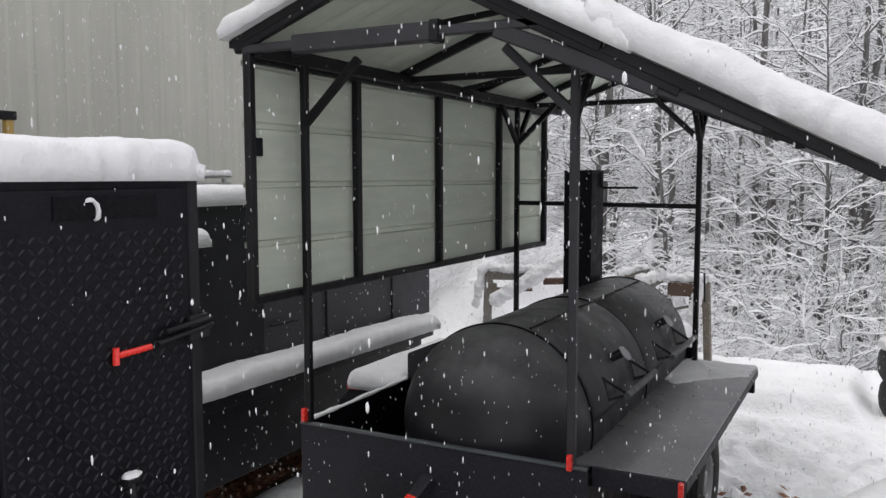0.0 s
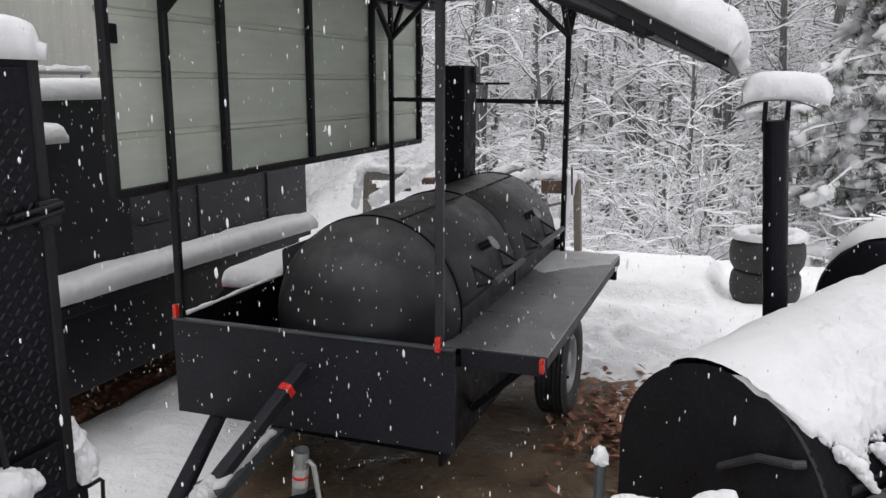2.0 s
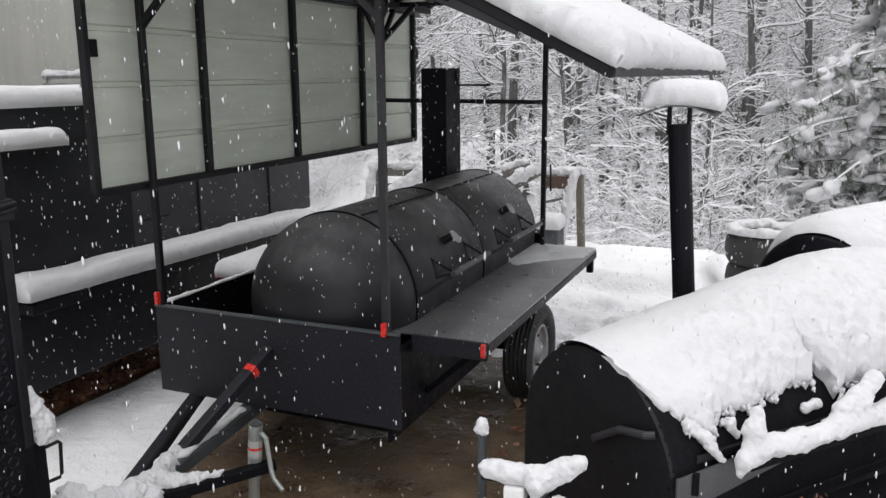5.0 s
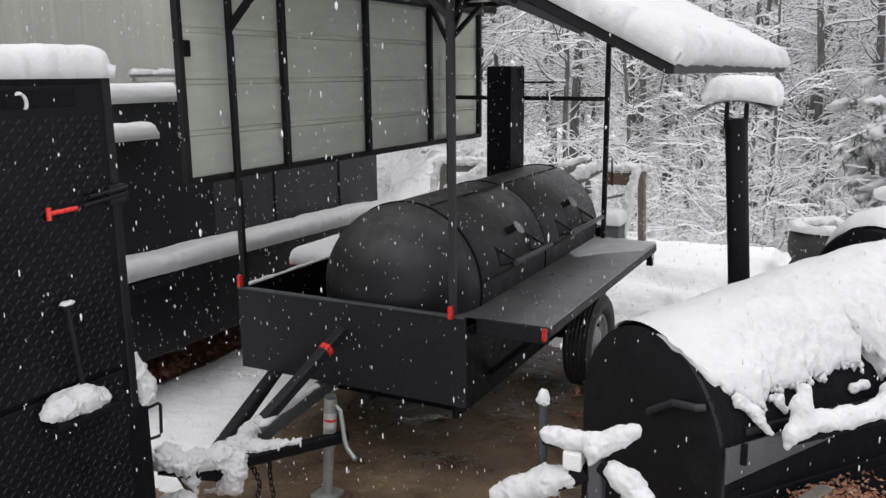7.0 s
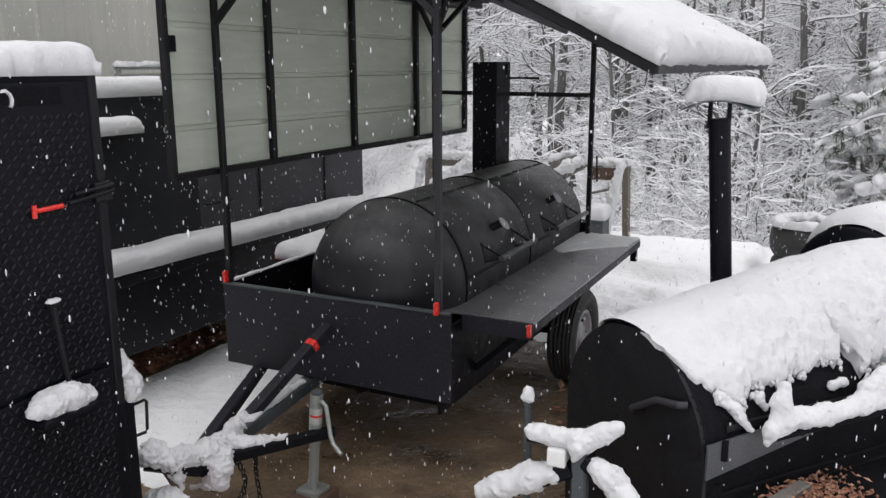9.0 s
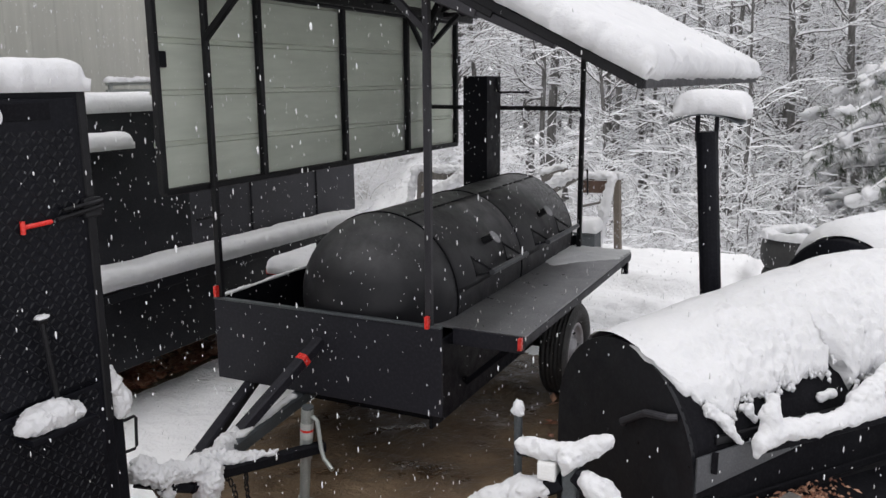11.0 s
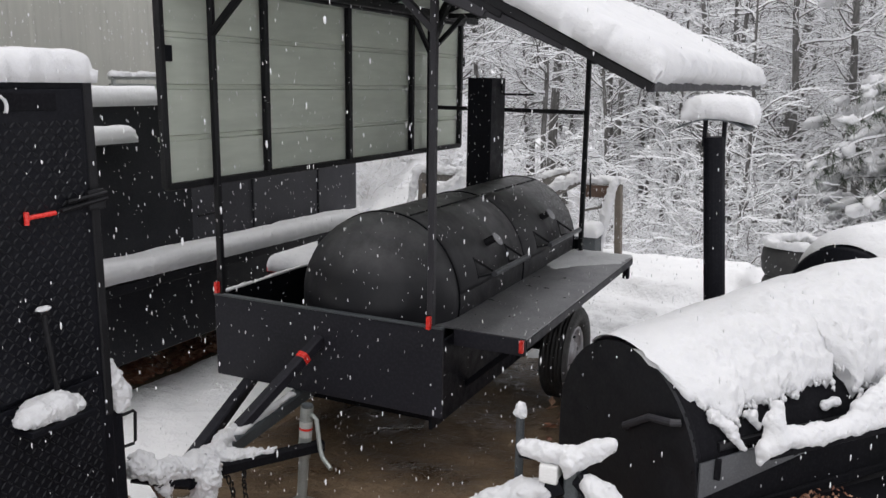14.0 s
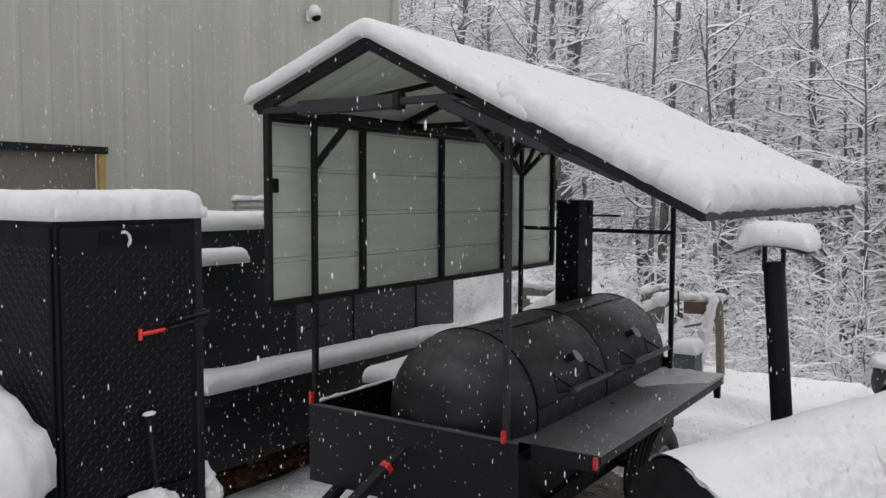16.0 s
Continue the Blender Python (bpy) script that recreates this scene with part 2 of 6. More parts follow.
def thing(name, label, category, at=(0, 0, 0), group="", kind="", turn=0):
    e = new(name)
    e.empty_display_size = 0.1
    e.matrix_world = pose(*at, 0, 0, turn)
    return tagged(e, label, category, group, kind)


def ring_faces(bm, rings, caps=True, closed=True):
    n = len(rings[0])
    for a, b in zip(rings, rings[1:]):
        for i in range(n if closed else n - 1):
            j = (i + 1) % n
            bm.faces.new((a[i], a[j], b[j], b[i]))
    if caps:
        bm.faces.new(rings[0][::-1])
        bm.faces.new(rings[-1])


def axes(d):
    d = Vector(d).normalized()
    up = Vector((0, 0, 1)) if abs(d.z) < 0.95 else Vector((0, 1, 0))
    s = d.cross(up).normalized()
    return d, s, s.cross(d)


def bar(bm, p, q, w, h=None, chamfer=0.14):
    """A rectangular tube or board from p to q, w across and h high, with eased edges."""
    h = h or w
    p, q = Vector(p), Vector(q)
    d, s, u = axes(q - p)
    c = chamfer * min(w, h)
    a, b = w / 2, h / 2
    prof = [(a, -b + c), (a, b - c), (a - c, b), (-a + c, b), (-a, b - c), (-a, -b + c), (-a + c, -b), (a - c, -b)]
    ring_faces(bm, [[bm.verts.new(o + s * x + u * z) for x, z in prof] for o in (p, q)])
    return bm


def tube(bm, pts, r, n=10, caps=True):
    pts = [Vector(p) for p in pts]
    rs = r if isinstance(r, (list, tuple)) else [r] * len(pts)
    rings = []
    for i, p in enumerate(pts):
        d = (pts[min(i + 1, len(pts) - 1)] - pts[max(i - 1, 0)])
        d, s, u = axes(d)
        rings.append([bm.verts.new(p + (s * math.cos(a) + u * math.sin(a)) * rs[i]) for a in (2 * math.pi * k / n for k in range(n))])
    ring_faces(bm, rings, caps)
    return bm


def block(bm, x0, x1, y0, y1, z0, z1, c=0.006):
    """A box with chamfered edges."""
    made = bmesh.ops.create_cube(bm, size=1, matrix=Matrix.LocRotScale(((x0 + x1) / 2, (y0 + y1) / 2, (z0 + z1) / 2), None, (x1 - x0, y1 - y0, z1 - z0)))
    if c:
        edges = list({e for v in made["verts"] for e in v.link_edges})
        bmesh.ops.bevel(bm, geom=edges, offset=c, segments=2, affect='EDGES', profile=0.6)
    return bm


def lathe(bm, profile, centre, axis, n=32, a0=0.0, a1=2 * math.pi):
    """Turn (radius, along) pairs about an axis through centre."""
    d, s, u = axes(axis)
    c = Vector(centre)
    full = abs(a1 - a0) > 6.28
    k = n if full else n + 1
    rings = [[bm.verts.new(c + d * l + (s * math.cos(a) + u * math.sin(a)) * r) for a in (a0 + (a1 - a0) * i / n for i in range(k))] for r, l in profile]
    ring_faces(bm, rings, False, full)
    return bm


def fbm(x, y, z=0.0, o=4):
    return noise.fractal(Vector((x, y, z)), 1.0, 2.0, o)


def snow_pad(name, length, width, thick, m, label, seed=0, rough=0.10, step=0.03, rag=0.012, fold=None):
    """A settled layer of snow, length along local x, width along y: blunt rounded rims, slightly torn, gently rolling top.
    fold: a function of local x that gives the height of the surface it lies on."""
    fold = fold or (lambda x: 0.0)
    rad = min(thick * 0.5, length * 0.5, width * 0.5)

    def rows(size):
        near = [rad * (1 - math.cos(math.pi / 2 * k / 6)) for k in range(7)]
        inner = size - 2 * rad
        n = max(2, min(110, int(inner / step)))
        return [-size / 2 + v for v in near] + [-size / 2 + rad + inner * k / n for k in range(1, n)] + [size / 2 - v for v in near[::-1]]
    xs, ys = rows(length), rows(width)
    nx, ny = len(xs), len(ys)
    verts, faces = [], []
    for side in (1, 0):
        for y in ys:
            for x in xs:
                dx, dy = min(1.0, (length / 2 - abs(x)) / rad), min(1.0, (width / 2 - abs(y)) / rad)
                prof = math.sqrt(max(0.0, 1 - min(1.0, ((1 - dx) ** 5 + (1 - dy) ** 5) ** 0.4)))
                roll = fbm(x * 2.2 + seed * 7.1, y * 2.2, seed) * 0.6 + fbm(x * 8 + seed, y * 8, seed + 3) * 0.3 + fbm(x * 28 + seed, y * 28, seed) * 0.12
                torn = (rag * fbm(x * 9 + seed, y * 9, 20 + seed) + 0.4 * rag * fbm(x * 30, y * 30, seed)) * (1 if side else 0.6)
                ox = math.copysign(torn * (1 - dx), x) if dx < 1 else 0.0
                oy = math.copysign(torn * (1 - dy), y) if dy < 1 else 0.0
                z = thick * (prof * 0.66 + 0.34) * (1 + rough * roll) if side else -0.008
                verts.append((x + ox, y + oy, z + fold(x)))
    n = nx * ny
    for s in (0, 1):
        for j in range(ny - 1):
            for i in range(nx - 1):
                a = s * n + j * nx + i
                q = (a, a + 1, a + nx + 1, a + nx)
                faces.append(q if s == 0 else q[::-1])
    rim = list(range(nx)) + [j * nx + nx - 1 for j in range(1, ny)] + [(ny - 1) * nx + i for i in range(nx - 2, -1, -1)] + [j * nx for j in range(ny - 2, 0, -1)]
    for a, b in zip(rim, rim[1:] + rim[:1]):
        faces.append((a, n + a, n + b, b))
    ob = from_lists(name, verts, faces, M_SNOW, smooth=True)
    ob.matrix_world = m
    return tagged(ob, label, "snow")


def snow_ridge(name, pts, w, h, label, seed=0, taper=True, lumpy=1.0):
    """Snow lying along a rail: a lumpy, round-topped roll through pts."""
    pts = [Vector(p) for p in pts]
    for _ in range(2):
        cut = [pts[0]]
        for a, b in zip(pts, pts[1:]):
            cut += [a.lerp(b, 0.25), a.lerp(b, 0.75)]
        pts = cut + [pts[-1]]
    fine = []
    for a, b in zip(pts, pts[1:]):
        k = max(1, int((b - a).length / 0.014))
        fine += [a.lerp(b, i / k) for i in range(k)]
    fine.append(pts[-1])
    total = sum((b - a).length for a, b in zip(fine, fine[1:]))
    verts, faces, n, run = [], [], 20, 0.0
    for i, p in enumerate(fine):
        run += (p - fine[i - 1]).length if i else 0
        d, s, u = axes(fine[min(i + 1, len(fine) - 1)] - fine[max(i - 1, 0)])
        if abs(d.z) < 0.8:
            u = Vector((0, 0, 1))
        end = math.sqrt(max(0.02, 1 - (1 - min(1.0, min(run, total - run) / (0.45 * w))) ** 2)) if taper else 1.0
        for k in range(n):
            a = 2 * math.pi * k / n
            up, ac = math.sin(a), math.cos(a)
            o = p + s * ac * w / 2 + u * max(0, up) * h
            nn = 1 + lumpy * 0.38 * fbm(o.x * 8 + seed, o.y * 8, o.z * 8) + lumpy * 0.22 * fbm(o.x * 24, o.y * 24, o.z * 24 + seed) + lumpy * 0.10 * fbm(o.x * 70 + seed, o.y * 70, o.z * 70)
            blunt = math.copysign(abs(ac) ** 0.75, ac)
            verts.append(p + s * blunt * w / 2 * end * nn + u * (abs(up) ** 0.75 * h * end * nn if up > 0 else up * h * 0.14 * end))
    for i in range(len(fine) - 1):
        for k in range(n):
            a, b = i * n + k, i * n + (k + 1) % n
            faces.append((a, b, b + n, a + n))
    faces.append(tuple(range(n))[::-1])
    faces.append(tuple(range(len(verts) - n, len(verts))))
    return tagged(from_lists(name, verts, faces, M_SNOW, smooth=True), label, "snow")


def snow_lump(name, c, size, label, seed=0):
    bm = bmesh.new()
    bmesh.ops.create_icosphere(bm, subdivisions=4, radius=1)
    for v in bm.verts:
        p = v.co.copy()
        k = 1 + 0.22 * fbm(p.x * 1.5 + seed, p.y * 1.5, p.z * 1.5 + seed) + 0.1 * fbm(p.x * 5 + seed, p.y * 5, p.z * 5)
        p *= k
        if p.z < 0:
            p.z *= 0.45
        v.co = Vector(c) + Vector((p.x * size[0], p.y * size[1], p.z * size[2]))
    return tagged(part(name, bm, M_SNOW, smooth=True), label, "snow")


def snow_mass(name, strands, label, seed=0, cell=0.009, rag=0.02, blend=0.02, flat=1.0):
    """Clinging snow as one fused, ragged body. strands: lists of (x, y, z, radius) knots; flat above 1 presses it down."""
    segs = [(np.array(a), np.array(b)) for line in strands for a, b in zip(line, line[1:])]
    knots = np.array([k for line in strands for k in line])
    lo = knots[:, :3].min(0) - knots[:, 3].max() - 0.04
    hi = knots[:, :3].max(0) + knots[:, 3].max() + 0.04
    n = [int(v) + 2 for v in (hi - lo) / cell]
    g = np.stack(np.meshgrid(*[lo[i] + cell * np.arange(n[i]) for i in range(3)], indexing='ij'), -1)
    press = np.array([1.0, 1.0, flat])
    total = np.zeros(n)
    for a, b in segs:
        p, d = a[:3], b[:3] - a[:3]
        t = np.clip(((g - p) @ d) / max(1e-9, d @ d), 0, 1)
        dist = np.linalg.norm((g - p - t[..., None] * d) * press, axis=-1) - (a[3] + t * (b[3] - a[3]))
        total += np.exp(-np.clip(dist, -0.3, 0.3) / blend)
    field = -blend * np.log(total)
    for i, j, k in np.argwhere(np.abs(field) < 2.2 * rag):
        x, y, z = g[i, j, k]
        field[i, j, k] += rag * (0.75 * fbm(x * 15 + seed, y * 15, z * 15, 4) + 0.6 * fbm(x * 55, y * 55 + seed, z * 55, 3))
    inside = field < 0
    cells = tuple(m - 1 for m in n)
    corner = [(i, j, k) for i in (0, 1) for j in (0, 1) for k in (0, 1)]
    cut = lambda v, o: v[o[0]:o[0] + cells[0], o[1]:o[1] + cells[1], o[2]:o[2] + cells[2]]
    place, hits = np.zeros(cells + (3,)), np.zeros(cells)
    for a in corner:
        for axis in range(3):
            if a[axis]:
                continue
            b = tuple(v + (i == axis) for i, v in enumerate(a))
            fa, fb = cut(field, a), cut(field, b)
            cross = (fa < 0) != (fb < 0)
            t = np.where(cross, fa / np.where(cross, fa - fb, 1.0), 0.0)
            for i in range(3):
                place[..., i] += cross * (a[i] + (t if i == axis else 0.0))
            hits += cross
    used = hits > 0
    index = -np.ones(cells, int)
    index[used] = np.arange(used.sum())
    base = np.argwhere(used)
    verts = lo + cell * (base + place[used] / hits[used][:, None])
    faces = []
    for axis in range(3):
        u, w = (axis + 1) % 3, (axis + 2) % 3
        first = [slice(1, m - 1) for m in n]
        nxt = list(first)
        nxt[axis] = slice(2, n[axis])
        for c in np.argwhere(inside[tuple(first)] != inside[tuple(nxt)]) + 1:
            ring = []
            for du, dw in ((1, 1), (0, 1), (0, 0), (1, 0)):
                q = c.copy()
                q[u] -= du
                q[w] -= dw
                ring.append(int(index[tuple(q)]))
            faces.append(tuple(ring) if inside[tuple(c)] else tuple(ring[::-1]))
    return tagged(from_lists(name, [tuple(v) for v in verts], faces, M_SNOW, smooth=True), label, "snow")


# ---- ground ----
def smooth_step(a, b, x):
    t = min(1.0, max(0.0, (x - a) / (b - a)))
    return t * t * (3 - 2 * t)


def terrain(x, y):
    z = -2.6 * smooth_step(10.4 + 0.25 * x * 0.3, 17.5, y) + 0.11 * max(0.0, y - 30) ** 1.02
    z += 1.95 * smooth_step(9.2, 11.6, y + 0.25 * (x + 5)) * (1 - smooth_step(-4.8, -3.5, x)) * (1 - smooth_step(18, 26, y)) if x > -40 else 0
    z += 0.2 * smooth_step(8.32, 8.5, y + 0.12 * x + 0.05 * math.sin(x * 7)) * (1 - smooth_step(9.9, 10.9, y)) * (1 - smooth_step(0.05, 0.28, x)) * smooth_step(-5.5, -4.5, x)
    return z


def snow_depth(x, y):
    """1 where snow covers the ground, 0 on the bare sheltered mud."""
    e = 0.18 * fbm(x * 1.6, y * 1.6, 5) + 0.07 * fbm(x * 6, y * 6, 2) + 1.3 * fbm(x * 0.9, y * 0.9, 8) * max(1 - smooth_step(0.6, 1.6, y), smooth_step(1.0, 1.7, x))
    bare = 0.0
    # last box takes the snow off a small patch, only for a darker tone
    for x0, x1, y0, y1 in ((-1.62, 1.9, 0.6, 5.55), (-2.46, -0.35, 3.75, 6.1), (-5.6, -3.67, 2.4, 6.9), (-2.45, 0.0, 2.3, 4.2), (-2.9, -1.3, -1.0, 1.7), (-2.62, -2.0, 2.2, 2.78)):
        d = min(x - x0, x1 - x, y - y0, y1 - y) + e * (0.15 if x0 < -5 else 1.0)
        bare = max(bare, smooth_step(-0.06, 0.06, d))
    return 1 - bare


def ground():
    def spaced(lo, a, b, hi, fine, grow):
        out, v, s = [a + fine * i for i in range(int((b - a) / fine) + 1)], 0, fine
        v, s = a, fine
        while v > lo:
            s *= grow
            v -= s
            out.insert(0, v)
        v, s = out[-1], fine
        while v < hi:
            s *= grow
            v += s
            out.append(v)
        return out
    xs = spaced(-400, -4.4, 2.2, 400, 0.045, 1.16)
    ys = spaced(-300, 0.3, 11.0, 900, 0.05, 1.16)
    verts, depth = [], []
    for y in ys:
        for x in xs:
            d = snow_depth(x, y) if -8 < x < 6 and -4 < y < 14 else 1.0
            lump = 0.035 * fbm(x * 1.2, y * 1.2, 1) + 0.018 * fbm(x * 5, y * 5, 4) if abs(x) < 30 and y < 40 else 0
            tracks = smooth_step(5.4, 6.2, y) * (1 - smooth_step(7.9, 8.3, y)) * (0.06 * fbm(x * 2.6, y * 3.4, 9) + 0.05 * fbm(x * 7, y * 9, 3) + 0.055 * fbm(x * 0.9, y * 7, 6))
            verts.append((x, y, terrain(x, y) - 0.07 + d * (0.07 + lump + tracks) + (1 - d) * (0.045 + 0.02 * fbm(x * 3, y * 3, 7))))
            depth.append(d)
    w = len(xs)
    faces = [(j * w + i, j * w + i + 1, (j + 1) * w + i + 1, (j + 1) * w + i) for j in range(len(ys) - 1) for i in range(w - 1)]
    ob = from_lists("ground", verts, faces, M_GROUND, smooth=True)
    ob.data.attributes.new("snow_depth", 'FLOAT', 'POINT').data.foreach_set("value", depth)
    tagged(ob, "trampled snow round bare wet brown mud", "ground", kind="structure")


ground()


# ---- building ----
def building():
    x, y_end, y_start, top = -6.5, 9.65, -9.0, 5.7
    door_y1, door_y0, door_top = 4.62, 1.2, 2.80
    b = thing("metal_building", "stone-grey metal-sided workshop building with vertical ribs", "building", (x, 0, 0))
    prof = ((0.0, 0.0), (0.17, 0.0), (0.20, 0.007), (0.225, 0.007), (0.255, 0.0), (0.305, 0.0))

    def siding(name, y0, y1, z0, z1):
        bm, rows, k = bmesh.new(), [], y0
        ys = []
        while k < y1 - 0.01:
            ys += [(min(k + a, y1), h) for a, h in prof[:-1]]
            k += 0.305
        ys.append((y1, 0.0))
        for z in (z0, z1):
            rows.append([bm.verts.new((h, yy, z)) for yy, h in ys])
        back = [[bm.verts.new((-0.12, yy, z)) for yy in (y1, y0)] for z in (z0, z1)]
        ring_faces(bm, [rows[0] + back[0], rows[1] + back[1]])
        part(name, bm, M_SIDING, b)
    siding("wall", door_y1 + 0.07, y_end, 0, top)
    siding("wall", y_start, door_y0 - 0.07, 0, top)
    siding("wall", door_y0 - 0.07, door_y1 + 0.07, door_top + 0.07, top)
    bm = bmesh.new()
    block(bm, -0.05, 0.012, door_y1, door_y1 + 0.07, 0, door_top)
    part("door_trim", bm, M_YELLOW, b, "ochre door trim")
    bm = bmesh.new()
    block(bm, -0.05, 0.012, door_y0 - 0.07, door_y0, 0, door_top)
    part("door_trim", bm, M_YELLOW, b, "ochre door trim")
    bm = bmesh.new()
    block(bm, -0.05, 0.03, door_y0 - 0.09, door_y1 + 0.09, door_top, door_top + 0.075)
    part("door_lintel", bm, M_FRAME, b, "dark drip flashing over the door")
    for i in range(5):
        bm = bmesh.new()
        block(bm, -0.10, -0.07, door_y0, door_y1, 0.02 + i * 0.57, 0.58 + i * 0.57, 0.008)
        part("door_panel", bm, M_DOOR, b, "taupe overhead door panel")
    bm = bmesh.new()
    block(bm, -9, 0.0, y_end + 0.0, y_end + 0.12, 0, top, 0)
    part("end_wall", bm, M_SIDING, b)
    bm = bmesh.new()
    block(bm, -0.03, 0.045, y_end - 0.04, y_end + 0.125, 0, top, 0.004)
    part("corner_trim", bm, M_SIDING, b)
    bm = bmesh.new()
    bar(bm, (-4.5, y_start, top + 0.7), (-4.5, y_end + 0.3, top + 0.7), 9.4, 0.14, 0.1)
    part("roof", bm, M_SIDING, b)
    c = thing("security_camera", "white dome security camera on the wall siding", "camera", (x + 0.02, 7.78, 4.72))
    bm = bmesh.new()
    block(bm, 0, 0.05, -0.06, 0.06, -0.02, 0.12, 0.015)
    part("mount", bm, M_WHITE, c)
    bm = bmesh.new()
    lathe(bm, ((0.0, -0.12), (0.06, -0.11), (0.085, -0.05), (0.085, 0.02), (0.0, 0.05)), (0.12, 0, 0.07), (0.35, 0, -1), 20)
    part("housing", bm, M_WHITE, c, "", True)
    bm = bmesh.new()
    lathe(bm, ((0.066, 0.04), (0.05, 0.075), (0.0, 0.09)), (0.125, 0, 0.06), (0.35, 0, -1), 20)
    part("lens", bm, M_BLACK, c, "dark glossy lens", True)
    f = thing("wall_lamp", "pale wall floodlight fixture on the siding", "lamp", (x + 0.02, 4.05, 4.62))
    bm = bmesh.new()
    block(bm, 0, 0.14, -0.2, 0.2, 0, 0.12, 0.02)
    part("housing", bm, M_WHITE, f)


building()


# ---- the covered smoker trailer ----
XL, XR, YF, YB = -2.385, -0.94, 3.43, 6.25        # posts
TX, TZ, TR = -1.511, 1.01, 0.509                    # tank axis and radius


def marker(parent, x, y, z, w=0.023, h=0.07):
    bm = bmesh.new()
    block(bm, x - w / 2, x + w / 2, y - 0.03, y, z - h / 2, z + h / 2, 0.004)
    part("reflector", bm, M_RED, parent, "red side reflector")


def tyre_wheel(parent, x, y, z, r, w, side):
    wheel = new("wheel")
    wheel.parent = parent
    wheel.matrix_world = pose(x, y, z)
    bm = bmesh.new()
    ri = r * 0.58
    prof = [(ri, -w * 0.38), (r * 0.8, -w * 0.5), (r * 0.93, -w * 0.48), (r, -w * 0.36)]
    for k in range(5):
        a = -w * 0.36 + (k + 0.35) * w * 0.72 / 5
        prof += [(r, a), (r - 0.012, a + 0.006), (r - 0.012, a + 0.018), (r, a + 0.024)]
    prof += [(r, w * 0.36), (r * 0.93, w * 0.48), (r * 0.8, w * 0.5), (ri, w * 0.38), (ri, -w * 0.38)]
    lathe(bm, prof, (0, 0, 0), (1, 0, 0), 48)
    part("tyre", bm, M_RUBBER, wheel, "black road tyre", True)
    bm = bmesh.new()
    s = side
    lathe(bm, [(ri, s * w * 0.36), (ri - 0.015, s * w * 0.4), (ri - 0.03, s * w * 0.3), (ri * 0.72, s * w * 0.12), (ri * 0.45, s * w * 0.2), (ri * 0.4, s * w * 0.32), (0.0, s * w * 0.34)], (0, 0, 0), (1, 0, 0), 36)
    part("rim", bm, M_RIM, wheel, "grey steel rim", True)
    for i in range(5):
        a = 2 * math.pi * i / 5
        bm = bmesh.new()
        c = Vector((s * w * 0.2, math.cos(a) * ri * 0.58, math.sin(a) * ri * 0.58))
        tube(bm, (c - Vector((0.02 * s, 0, 0)), c + Vector((0.02 * s, 0, 0))), 0.011, 6)
        part("lug_nut", bm, M_FRAME, wheel)


